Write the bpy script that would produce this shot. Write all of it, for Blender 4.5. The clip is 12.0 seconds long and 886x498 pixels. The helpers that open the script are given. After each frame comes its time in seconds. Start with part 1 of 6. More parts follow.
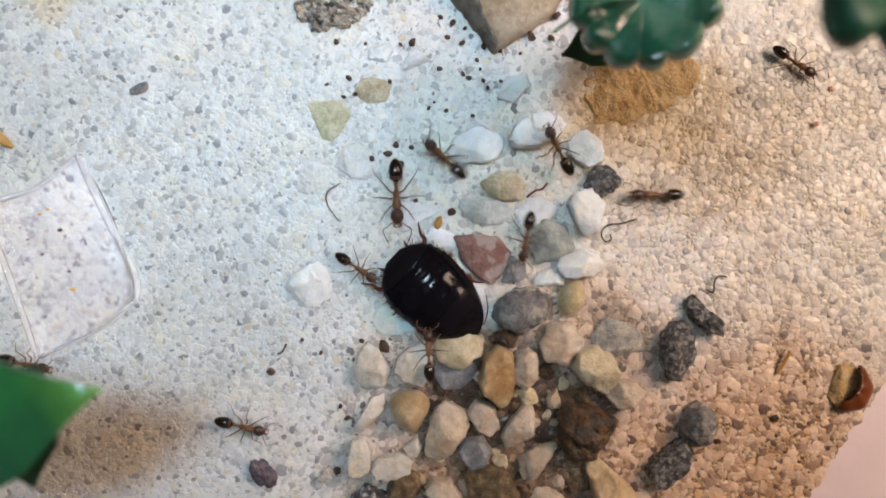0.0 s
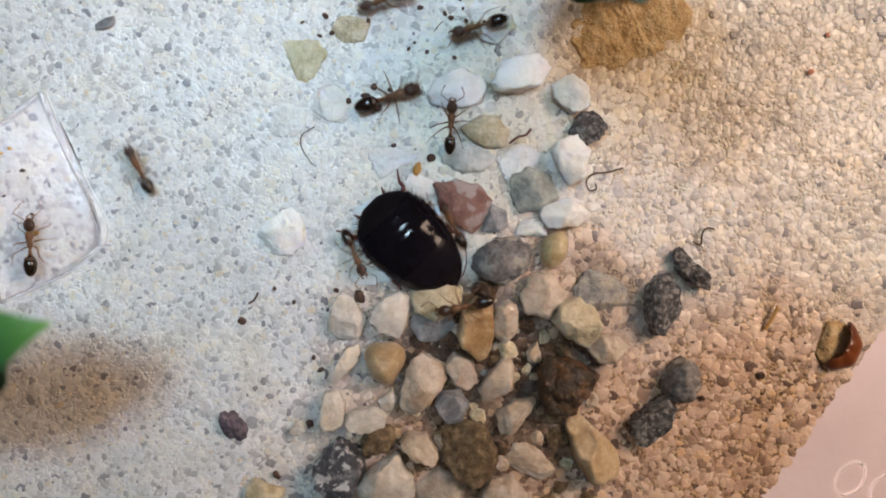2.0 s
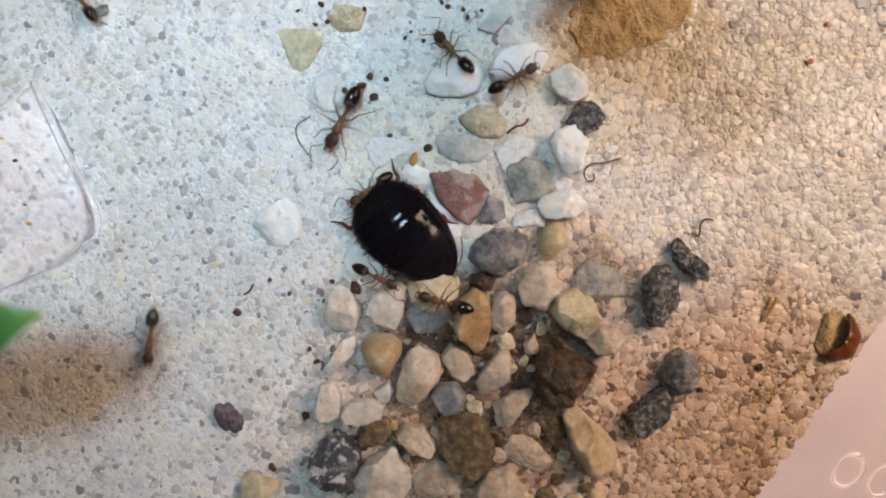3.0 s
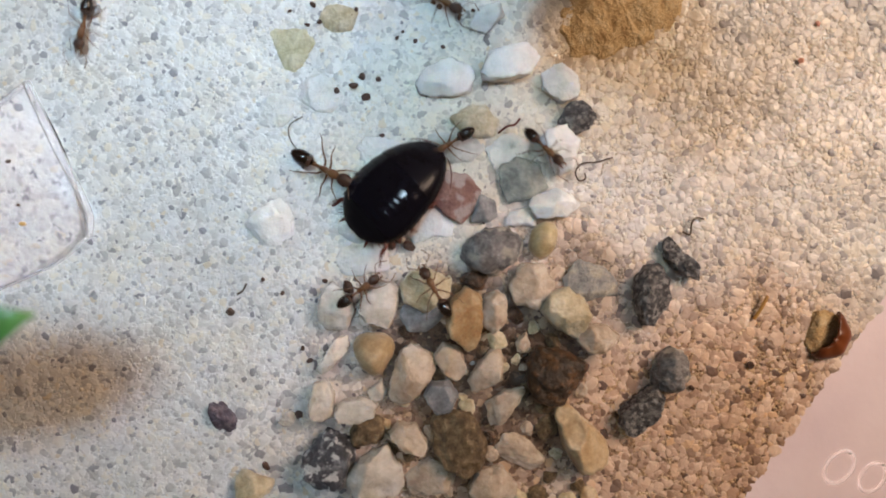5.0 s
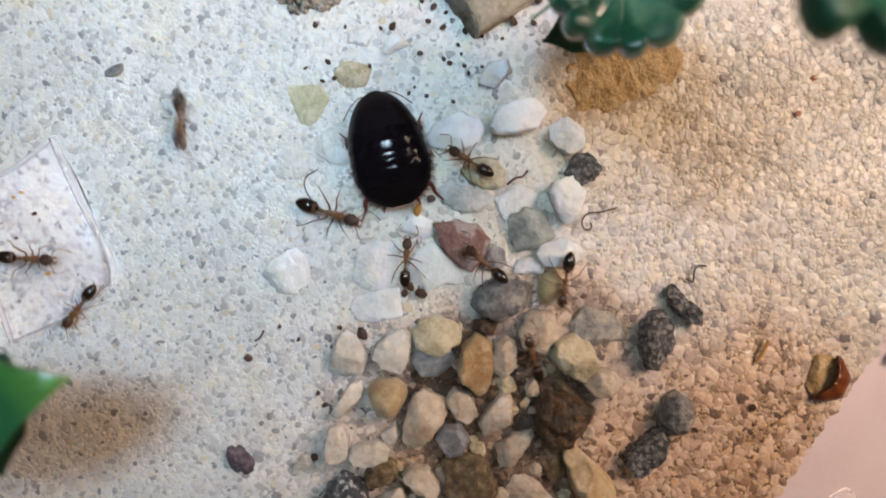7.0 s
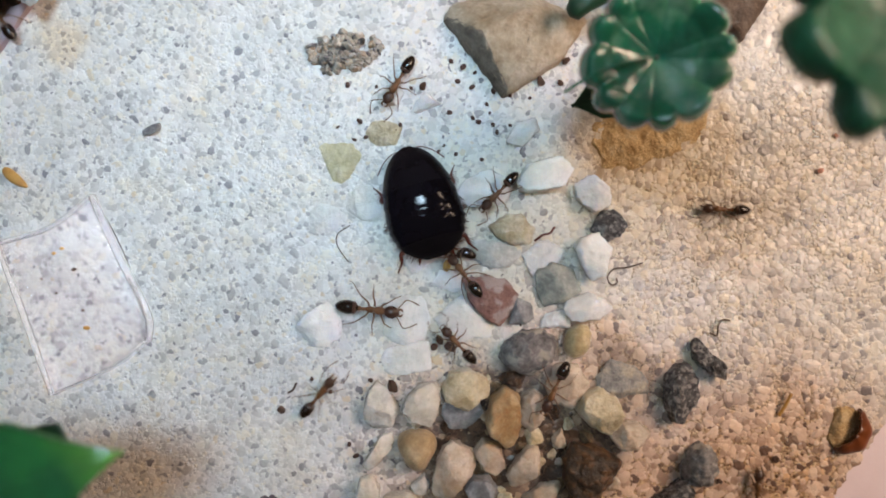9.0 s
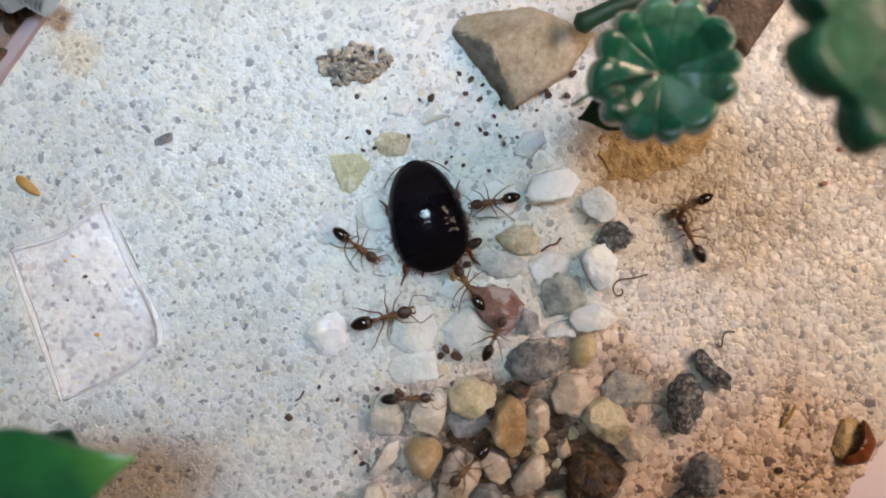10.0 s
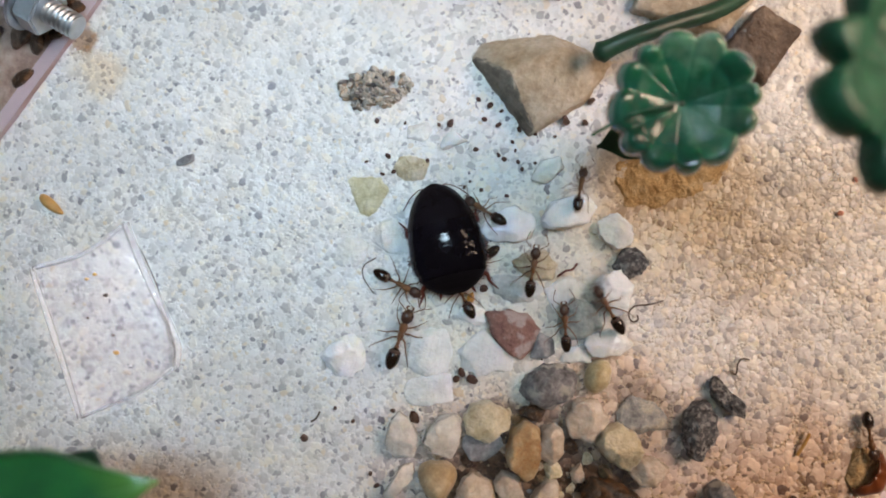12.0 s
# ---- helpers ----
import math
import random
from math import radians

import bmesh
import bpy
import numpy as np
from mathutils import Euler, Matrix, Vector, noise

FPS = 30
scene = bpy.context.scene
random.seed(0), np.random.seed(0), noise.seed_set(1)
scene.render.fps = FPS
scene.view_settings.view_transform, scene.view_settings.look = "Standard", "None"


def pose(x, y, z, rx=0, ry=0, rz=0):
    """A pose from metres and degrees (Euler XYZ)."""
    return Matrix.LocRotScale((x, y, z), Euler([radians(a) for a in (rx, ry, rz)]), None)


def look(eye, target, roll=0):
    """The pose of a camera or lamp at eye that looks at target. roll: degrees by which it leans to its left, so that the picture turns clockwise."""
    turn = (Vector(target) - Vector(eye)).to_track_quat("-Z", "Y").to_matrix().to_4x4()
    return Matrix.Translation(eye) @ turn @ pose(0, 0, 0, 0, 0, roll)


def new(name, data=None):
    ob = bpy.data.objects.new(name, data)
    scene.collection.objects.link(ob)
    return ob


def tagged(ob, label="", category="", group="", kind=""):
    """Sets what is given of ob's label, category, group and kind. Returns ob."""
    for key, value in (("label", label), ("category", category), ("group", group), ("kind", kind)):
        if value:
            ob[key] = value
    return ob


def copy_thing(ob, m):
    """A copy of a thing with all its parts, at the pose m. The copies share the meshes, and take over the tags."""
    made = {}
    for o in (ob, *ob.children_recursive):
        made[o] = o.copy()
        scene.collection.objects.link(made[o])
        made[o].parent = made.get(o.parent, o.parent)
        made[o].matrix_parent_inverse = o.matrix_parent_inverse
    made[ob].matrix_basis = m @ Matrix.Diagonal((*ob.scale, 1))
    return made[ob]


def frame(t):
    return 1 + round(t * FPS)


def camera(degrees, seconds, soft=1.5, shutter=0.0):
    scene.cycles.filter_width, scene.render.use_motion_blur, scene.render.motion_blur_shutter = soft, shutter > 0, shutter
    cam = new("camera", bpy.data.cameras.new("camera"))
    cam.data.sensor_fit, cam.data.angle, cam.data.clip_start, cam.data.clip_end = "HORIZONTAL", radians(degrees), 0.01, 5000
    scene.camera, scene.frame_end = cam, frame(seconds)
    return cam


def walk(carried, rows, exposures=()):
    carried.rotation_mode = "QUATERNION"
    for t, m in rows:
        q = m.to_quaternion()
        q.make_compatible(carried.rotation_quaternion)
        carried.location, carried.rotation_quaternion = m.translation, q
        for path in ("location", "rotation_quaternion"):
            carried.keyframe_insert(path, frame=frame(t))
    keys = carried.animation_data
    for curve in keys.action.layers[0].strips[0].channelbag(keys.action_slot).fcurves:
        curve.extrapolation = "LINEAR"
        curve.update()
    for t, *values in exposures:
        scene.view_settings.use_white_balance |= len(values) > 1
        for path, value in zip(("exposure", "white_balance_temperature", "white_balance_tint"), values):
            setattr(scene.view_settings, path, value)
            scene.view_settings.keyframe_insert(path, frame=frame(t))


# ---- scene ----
MM = 0.001
FLOOR = -3.2

# ---- camera ----
cam = camera(60.0, 12.0, soft=1.8, shutter=0.7)
cam.data.dof.use_dof, cam.data.dof.focus_distance, cam.data.dof.aperture_fstop = True, 0.0855, 15.0
PATH = [
    (0, 0.00, 0.00, 86.60, 0.15, -0.37, 0.00),
    (0.5, 0.13, -0.67, 85.16, -0.36, -0.65, 0.30),
    (1, 1.36, -2.78, 84.11, -0.80, -0.62, 0.59),
    (1.5, 2.26, -3.36, 83.62, -1.20, -0.61, 0.75),
    (2, 1.85, -3.28, 83.56, -1.50, -0.73, 0.77),
    (2.5, 2.11, -3.82, 83.00, -1.74, -0.74, 0.79),
    (3, 2.01, -3.68, 82.97, -1.91, -0.87, 0.79),
    (3.5, 2.12, -4.03, 82.32, -2.12, -1.01, 0.70),
    (5.5, 2.95, -3.16, 83.51, -2.18, -0.98, 0.66),
    (6, 3.16, -2.92, 83.46, -1.93, -1.13, 0.72),
    (6.5, 2.01, -0.73, 85.39, -1.57, -1.28, 0.67),
    (7, 1.51, 0.70, 85.99, -1.28, -0.91, 0.46),
    (7.5, 0.18, 3.82, 87.40, -1.19, -0.87, 0.43),
    (9.5, -1.35, 6.48, 88.05, -0.67, -0.33, 0.61),
    (10, -1.60, 6.61, 88.64, -0.32, -0.21, 0.88),
    (10.5, -1.67, 6.76, 88.96, 0.04, -0.10, 1.10),
    (11, -1.74, 7.07, 89.29, 0.34, 0.04, 1.26),
    (11.5, -2.78, 7.62, 89.53, 0.50, 0.07, 1.46),
    (12, -3.06, 7.86, 89.38, 0.62, 0.15, 1.71)
]
walk(cam, [(t, pose(x * MM, y * MM, z * MM, a, b, c)) for t, x, y, z, a, b, c in PATH], [(0.0, -0.04), (1.5, -0.07), (7.5, -0.08), (9.5, -0.14), (12.0, -0.18)])

# ---- light ----
world = bpy.data.worlds.new("world")
scene.world = world
world.use_nodes = True
world.node_tree.nodes["Background"].inputs[0].default_value = (1.0, 0.74, 0.52, 1)
world.node_tree.nodes["Background"].inputs[1].default_value = 0.06


def lamp(name, eye, target, size, watts, colour, beam=180):
    data = bpy.data.lights.new(name, "AREA")
    data.shape, data.size, data.energy, data.color = "DISK", size * MM, watts, colour
    data.spread = radians(beam)
    ob = new(name, data)
    ob.matrix_world = look([v * MM for v in eye], [v * MM for v in target])
    return ob


lamp("cool_led_lamp", (-26, 84, 330), (-27, 20, 0), 78, 0.0272, (0.60, 0.82, 0.99), 26.5)
lamp("warm_desk_lamp", (136, 64, 142), (12, 7, 0), 92, 0.385, (1.0, 0.735, 0.555))

# ---- node helpers ----


def material(name):
    m = bpy.data.materials.new(name)
    m.use_nodes = True
    return m, m.node_tree, m.node_tree.nodes["Principled BSDF"]


def node(tree, kind, **values):
    n = tree.nodes.new(kind)
    for key, value in values.items():
        if key in n.inputs:
            n.inputs[key].default_value = value
    return n


def link(tree, a, b):
    tree.links.new(a, b)


def place(tree):
    return tree.nodes.new("ShaderNodeNewGeometry").outputs["Position"]


def local(tree):
    return tree.nodes.new("ShaderNodeTexCoord").outputs["Object"]


def noise_of(tree, vector, scale, detail=3.0, rough=0.55):
    n = node(tree, "ShaderNodeTexNoise", Scale=scale, Detail=detail, Roughness=rough)
    link(tree, vector, n.inputs["Vector"])
    return n.outputs["Fac"]


def ramp(tree, fac, stops):
    n = tree.nodes.new("ShaderNodeValToRGB")
    e = n.color_ramp.elements
    while len(e) < len(stops):
        e.new(0.5)
    for i, (p, c) in enumerate(stops):
        e[i].position, e[i].color = p, (*c, 1) if len(c) == 3 else c
    link(tree, fac, n.inputs["Fac"])
    return n.outputs["Color"]


def mixed(tree, fac, a, b, blend="MIX"):
    n = tree.nodes.new("ShaderNodeMix")
    n.data_type, n.blend_type = "RGBA", blend
    for socket, value in ((n.inputs["Factor"], fac), (n.inputs["A"], a), (n.inputs["B"], b)):
        if isinstance(value, (int, float)):
            socket.default_value = value
        elif isinstance(value, tuple):
            socket.default_value = (*value, 1)
        else:
            link(tree, value, socket)
    return n.outputs["Result"]


def maths(tree, op, a, b=0.0, clamp=False):
    n = tree.nodes.new("ShaderNodeMath")
    n.operation, n.use_clamp = op, clamp
    for socket, value in zip(n.inputs, (a, b)):
        if isinstance(value, (int, float)):
            socket.default_value = value
        else:
            link(tree, value, socket)
    return n.outputs[0]


def bump(tree, bsdf, height, strength, distance):
    n = node(tree, "ShaderNodeBump", Strength=strength, Distance=distance * MM)
    link(tree, height, n.inputs["Height"])
    link(tree, n.outputs["Normal"], bsdf.inputs["Normal"])


def blob(tree, vector, cx, cy, rx, ry, amount=1.0):
    """A soft tint patch: 1 in its middle, 0 outside an ellipse, in millimetres."""
    a = node(tree, "ShaderNodeVectorMath")
    a.operation = "SUBTRACT"
    link(tree, vector, a.inputs[0])
    a.inputs[1].default_value = (cx * MM, cy * MM, 0)
    b = node(tree, "ShaderNodeVectorMath")
    b.operation = "MULTIPLY"
    link(tree, a.outputs[0], b.inputs[0])
    b.inputs[1].default_value = (1 / (rx * MM), 1 / (ry * MM), 0)
    c = node(tree, "ShaderNodeVectorMath")
    c.operation = "LENGTH"
    link(tree, b.outputs[0], c.inputs[0])
    r = node(tree, "ShaderNodeMapRange")
    r.interpolation_type = "SMOOTHSTEP"
    link(tree, c.outputs["Value"], r.inputs["Value"])
    for key, value in (("From Min", 1.15), ("From Max", 0.35), ("To Min", 0.0), ("To Max", amount)):
        r.inputs[key].default_value = value
    return r.outputs["Result"]


def tints(tree, vector, blobs):
    warp = node(tree, "ShaderNodeTexNoise", Scale=120.0, Detail=4.0)
    link(tree, vector, warp.inputs["Vector"])
    shift = node(tree, "ShaderNodeVectorMath")
    shift.operation = "MULTIPLY_ADD"
    link(tree, warp.outputs["Color"], shift.inputs[0])
    shift.inputs[1].default_value = (0.012, 0.012, 0)
    link(tree, vector, shift.inputs[2])
    total = None
    for row in blobs:
        s = blob(tree, shift.outputs[0], row[0] + 6, row[1] + 6, *row[2:])
        total = s if total is None else maths(tree, "MAXIMUM", total, s)
    return total


# ---- materials ----
# Ochre sand by the clay, and the leaves' cast shade painted in as ochre.
OCHRE_SHADE = [(23, 15, 13, 11, 0.8), (29, 10, 11, 8, 0.3), (-44.5, 29.5, 4.5, 3.5, 0.5)]
BEIGE = [(28, 0, 20, 20, 0.9), (30, -12, 26, 16, 0.9), (44, 10, 14, 20, 0.7)]
CREAM = [(6, 8, 15, 13, 0.8), (0, -3, 13, 10, 0.6)]
# Dark earth, plus the shade in the heap's gaps painted into the sand.
SOIL_SHADE = [(14, -18, 9.5, 8, 1.0), (4, -17, 11, 8, 1.0), (9, -25, 13, 9, 0.8), (8, -11.5, 10, 4, 0.85), (20.5, -9.5, 6, 5.5, 0.5)]
# Shade at the lower right, in the heap and by the left leaf, painted brown.
BROWN_SHADE = [(34, -25, 30, 20, 0.95), (8, -27, 22, 13, 0.95), (17, -16, 14, 9, 0.75), (17, -8, 13, 7, 0.65), (0, -12, 13, 7, 0.55), (5, -20, 17, 12, 0.9), (-40, -20, 21, 6, 0.24)]


def sand_colour(tree, pick, fine, loose=False):
    """Sand by a random number per grain; the parts with shade painted in are darker in the binder than on the loose
    grains.
    """
    where = place(tree)
    if loose:
        pale = ramp(tree, pick, [(0.0, (0.24, 0.24, 0.27)), (0.04, (0.40, 0.40, 0.42)), (0.15, (0.54, 0.54, 0.54)), (0.30, (0.65, 0.65, 0.64)), (0.50, (0.74, 0.74, 0.73)), (0.80, (0.83, 0.83, 0.82)), (0.96, (0.81, 0.78, 0.71)), (1.0, (0.70, 0.61, 0.48))])
        coarse = ramp(tree, pick, [(0.0, (0.32, 0.30, 0.31)), (0.12, (0.58, 0.54, 0.52)), (0.30, (0.76, 0.71, 0.67)), (0.70, (0.88, 0.84, 0.80)), (0.90, (0.87, 0.79, 0.66)), (1.0, (0.78, 0.75, 0.76))])
        ochre = ramp(tree, pick, [(0.0, (0.34, 0.22, 0.11)), (0.2, (0.58, 0.43, 0.26)), (0.7, (0.74, 0.60, 0.41)), (1.0, (0.78, 0.60, 0.35))])
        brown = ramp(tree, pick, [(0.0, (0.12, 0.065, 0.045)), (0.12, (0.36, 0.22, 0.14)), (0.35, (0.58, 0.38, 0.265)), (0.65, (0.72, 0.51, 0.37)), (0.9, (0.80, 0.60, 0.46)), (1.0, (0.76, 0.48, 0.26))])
    else:
        pale = ramp(tree, pick, [(0.0, (0.56, 0.57, 0.58)), (0.15, (0.70, 0.70, 0.70)), (0.40, (0.78, 0.78, 0.78)), (0.75, (0.83, 0.83, 0.82)), (0.92, (0.82, 0.78, 0.70)), (1.0, (0.68, 0.69, 0.71))])
        coarse = ramp(tree, pick, [(0.0, (0.58, 0.50, 0.42)), (0.3, (0.80, 0.73, 0.64)), (0.7, (0.90, 0.85, 0.77)), (1.0, (0.88, 0.78, 0.64))])
        ochre = ramp(tree, pick, [(0.0, (0.40, 0.26, 0.12)), (0.4, (0.64, 0.47, 0.25)), (0.8, (0.80, 0.64, 0.40)), (1.0, (0.84, 0.72, 0.50))])
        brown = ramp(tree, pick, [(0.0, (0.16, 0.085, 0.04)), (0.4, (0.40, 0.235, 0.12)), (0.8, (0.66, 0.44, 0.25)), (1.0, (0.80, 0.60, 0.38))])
    pale = mixed(tree, tints(tree, where, BEIGE), pale, coarse)
    pale = mixed(tree, tints(tree, where, CREAM), pale, mixed(tree, 0.8, pale, (0.97, 0.94, 0.80), "MULTIPLY"))
    # The ochre, brown and soil mixes below put shade into the sand colour.
    c = mixed(tree, tints(tree, where, OCHRE_SHADE), pale, ochre)
    c = mixed(tree, tints(tree, where, BROWN_SHADE), c, brown)
    soil_shade = ramp(tree, pick, [(0.0, (0.026, 0.015, 0.009)), (0.5, (0.075, 0.042, 0.024)), (0.85, (0.15, 0.09, 0.054)), (1.0, (0.42, 0.31, 0.21))])
    c = mixed(tree, tints(tree, where, SOIL_SHADE), c, soil_shade)
    tone = ramp(tree, fine, [(0.3, (0.80, 0.80, 0.80)), (0.7, (1, 1, 1))])
    c = mixed(tree, 0.8, c, tone, "MULTIPLY")
    tint = ramp(tree, noise_of(tree, where, 150.0, 4.0), [(0.36, (0.92, 0.96, 1.0)), (0.52, (1, 1, 1)), (0.68, (1.0, 0.95, 0.86))])
    c = mixed(tree, 0.6, c, tint, "MULTIPLY")
    patchy = ramp(tree, noise_of(tree, where, 60.0, 4.0), [(0.36, (0.88, 0.88, 0.88)), (0.58, (1, 1, 1))])
    return mixed(tree, 0.7, c, patchy, "MULTIPLY")


def sand_sheet():
    m, tree, bsdf = material("sand_bed")
    warp = node(tree, "ShaderNodeTexNoise", Scale=900.0, Detail=2.0)
    link(tree, place(tree), warp.inputs["Vector"])
    bend = node(tree, "ShaderNodeVectorMath")
    bend.operation = "MULTIPLY_ADD"
    link(tree, warp.outputs["Color"], bend.inputs[0])
    bend.inputs[1].default_value = (0.0005, 0.0005, 0.0005)
    link(tree, place(tree), bend.inputs[2])
    cells = []
    for size in (1700.0, 2800.0):
        v = node(tree, "ShaderNodeTexVoronoi", Scale=size, Randomness=1.0)
        link(tree, bend.outputs[0], v.inputs["Vector"])
        apart = node(tree, "ShaderNodeSeparateColor")
        link(tree, v.outputs["Color"], apart.inputs[0])
        cells.append((apart.outputs[0], v.outputs["Distance"]))
    fine = noise_of(tree, place(tree), 260.0, 5.0)
    patch = ramp(tree, noise_of(tree, place(tree), 420.0, 3.0), [(0.46, (0, 0, 0)), (0.56, (1, 1, 1))])
    pick = mixed(tree, patch, cells[0][0], cells[1][0])
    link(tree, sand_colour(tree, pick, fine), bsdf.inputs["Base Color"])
    bsdf.inputs["Roughness"].default_value = 0.45
    bsdf.inputs["Subsurface Weight"].default_value = 0.5
    bsdf.inputs["Subsurface Radius"].default_value = (0.0008, 0.0007, 0.0006)
    height = maths(tree, "SUBTRACT", noise_of(tree, place(tree), 2600.0), maths(tree, "MULTIPLY", mixed(tree, patch, cells[0][1], cells[1][1]), 1.0))
    loose = maths(tree, "MAXIMUM", tints(tree, place(tree), BEIGE), tints(tree, place(tree), BROWN_SHADE))
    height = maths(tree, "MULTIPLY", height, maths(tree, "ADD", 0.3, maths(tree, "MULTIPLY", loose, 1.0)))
    bump(tree, bsdf, height, 0.9, 0.34)
    bsdf.inputs["Coat Weight"].default_value = 0.15
    bsdf.inputs["Coat Roughness"].default_value = 0.08
    link(tree, bsdf.inputs["Normal"].links[0].from_socket, bsdf.inputs["Coat Normal"])
    return m


def sand_grain():
    m, tree, bsdf = material("sand_grain")
    island = tree.nodes.new("ShaderNodeNewGeometry").outputs["Random Per Island"]
    fine = noise_of(tree, place(tree), 260.0, 5.0)
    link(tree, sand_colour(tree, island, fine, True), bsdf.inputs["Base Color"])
    bsdf.inputs["Roughness"].default_value = 0.30
    bsdf.inputs["IOR"].default_value = 1.5
    bsdf.inputs["Subsurface Weight"].default_value = 0.2
    bsdf.inputs["Subsurface Radius"].default_value = (0.0004, 0.0003, 0.0002)
    bump(tree, bsdf, noise_of(tree, place(tree), 1700.0, 2.0), 0.3, 0.2)
    return m


def rock(name, low, mid, high, scale=600.0, rough=0.6, relief=0.3, glow=0.0, spots=None, tone=0.55, glassy=0.0):
    """Stone: three tones in a coarse and a fine noise, grit in the relief."""
    m, tree, bsdf = material(name)
    v = local(tree)
    coarse = noise_of(tree, v, scale, 5.0, 0.65)
    fine = noise_of(tree, v, scale * 5, 3.0)
    c = ramp(tree, coarse, [(0.32, low), (0.5, mid), (0.68, high)])
    c = mixed(tree, tone, c, ramp(tree, fine, [(0.35, (0.62, 0.62, 0.62)), (0.65, (1, 1, 1))]), "MULTIPLY")
    if spots:
        s = noise_of(tree, v, spots[1], 2.0)
        c = mixed(tree, ramp(tree, s, [(0.52, (0, 0, 0)), (0.60, (1, 1, 1))]), c, spots[0])
    pick = tree.nodes.new("ShaderNodeObjectInfo").outputs["Random"]
    c = mixed(tree, tone, c, ramp(tree, pick, [(0.0, (0.78, 0.76, 0.74)), (1.0, (1, 1, 1))]), "MULTIPLY")
    link(tree, c, bsdf.inputs["Base Color"])
    bsdf.inputs["Roughness"].default_value = rough
    if glassy:
        bsdf.inputs["Transmission Weight"].default_value = glassy
        bsdf.inputs["IOR"].default_value = 1.4
    if glow:
        bsdf.inputs["Subsurface Weight"].default_value = glow
        bsdf.inputs["Subsurface Radius"].default_value = (0.0014, 0.0012, 0.0010)
    bump(tree, bsdf, maths(tree, "ADD", coarse, maths(tree, "MULTIPLY", fine, 0.5)), relief, 0.5)
    return m


white = rock("white_quartz", (0.82, 0.82, 0.81), (0.90, 0.90, 0.89), (0.94, 0.94, 0.93), 700, 0.22, 0.35, 0.8, None, 0.12)
quartz = rock("pale_quartz", (0.76, 0.77, 0.76), (0.87, 0.87, 0.86), (0.94, 0.94, 0.93), 420, 0.20, 0.6, 0.8, None, 0.15, 0.12)
# Darker tan copy of the quartz: the heap's dimmer light put into its tone.
shaded = rock("shaded_quartz", (0.44, 0.345, 0.26), (0.62, 0.52, 0.42), (0.76, 0.67, 0.565), 380, 0.18, 0.6, 1.0, None, 0.3, 0.1)
# Whiter copy for the heap's left stones: the cool light is in its tone.
milky = rock("lit_quartz", (0.50, 0.46, 0.40), (0.69, 0.645, 0.58), (0.83, 0.79, 0.73), 380, 0.16, 0.6, 1.0, None, 0.2, 0.1)
cream = rock("cream_limestone", (0.51, 0.42, 0.26), (0.68, 0.595, 0.42), (0.80, 0.73, 0.59), 460, 0.4, 0.7, 0.8)
yellow = rock("yellow_pebble", (0.46, 0.35, 0.18), (0.58, 0.47, 0.27), (0.66, 0.57, 0.40), 500, 0.34, 0.15, 0.25)
tan = rock("tan_stone", (0.40, 0.27, 0.14), (0.56, 0.42, 0.25), (0.66, 0.54, 0.37), 420, 0.42, 0.3, 0.4)
orange = rock("orange_stone", (0.36, 0.175, 0.06), (0.46, 0.30, 0.145), (0.60, 0.47, 0.30), 480, 0.45, 0.6, 0.3)
olive = rock("olive_stone", (0.48, 0.45, 0.26), (0.62, 0.59, 0.40), (0.74, 0.71, 0.56), 420, 0.5, 0.5, 0.7)
red = rock("red_stone", (0.20, 0.095, 0.08), (0.33, 0.175, 0.145), (0.44, 0.29, 0.255), 520, 0.6, 1.0, 0, ((0.46, 0.37, 0.35), 420))
grey = rock("grey_stone", (0.10, 0.095, 0.10), (0.24, 0.23, 0.23), (0.44, 0.42, 0.40), 900, 0.6, 0.9, 0, ((0.44, 0.40, 0.34), 420))
bluegrey = rock("blue_grey_stone", (0.15, 0.155, 0.17), (0.27, 0.275, 0.29), (0.42, 0.42, 0.42), 600, 0.4, 0.4, 0.3)
greygreen = rock("grey_green_stone", (0.38, 0.42, 0.42), (0.54, 0.57, 0.56), (0.68, 0.69, 0.67), 500, 0.3, 0.5, 0.6, None, 0.4)
greengrey = rock("mottled_stone", (0.13, 0.16, 0.16), (0.30, 0.33, 0.31), (0.48, 0.48, 0.42), 360, 0.5, 0.4)
slatepale = rock("mottled_patch", (0.16, 0.17, 0.18), (0.34, 0.33, 0.31), (0.54, 0.48, 0.38), 700, 0.6, 0.6)
slate = rock("slate_stone", (0.022, 0.024, 0.03), (0.075, 0.076, 0.084), (0.26, 0.255, 0.25), 1100, 0.5, 1.0, 0, ((0.30, 0.29, 0.28), 1700))
umber = rock("umber_stone", (0.014, 0.010, 0.008), (0.055, 0.032, 0.018), (0.22, 0.105, 0.042), 600, 0.4, 1.0)
brown = rock("brown_stone", (0.07, 0.045, 0.025), (0.17, 0.115, 0.06), (0.34, 0.25, 0.14), 900, 0.6, 1.0)
speckle = rock("speckled_granite", (0.022, 0.026, 0.034), (0.06, 0.065, 0.078), (0.26, 0.26, 0.28), 700, 0.55, 0.6, 0, ((0.50, 0.50, 0.50), 900))
purple = rock("purple_stone", (0.045, 0.040, 0.060), (0.11, 0.09, 0.12), (0.26, 0.20, 0.22), 700, 0.6, 0.7)
clay = rock("ochre_clay", (0.42, 0.26, 0.11), (0.63, 0.44, 0.22), (0.74, 0.58, 0.35), 900, 0.8, 1.0)
sandstone = rock("sandstone", (0.34, 0.27, 0.175), (0.50, 0.42, 0.31), (0.62, 0.55, 0.45), 330, 0.55, 0.8, 0.2)
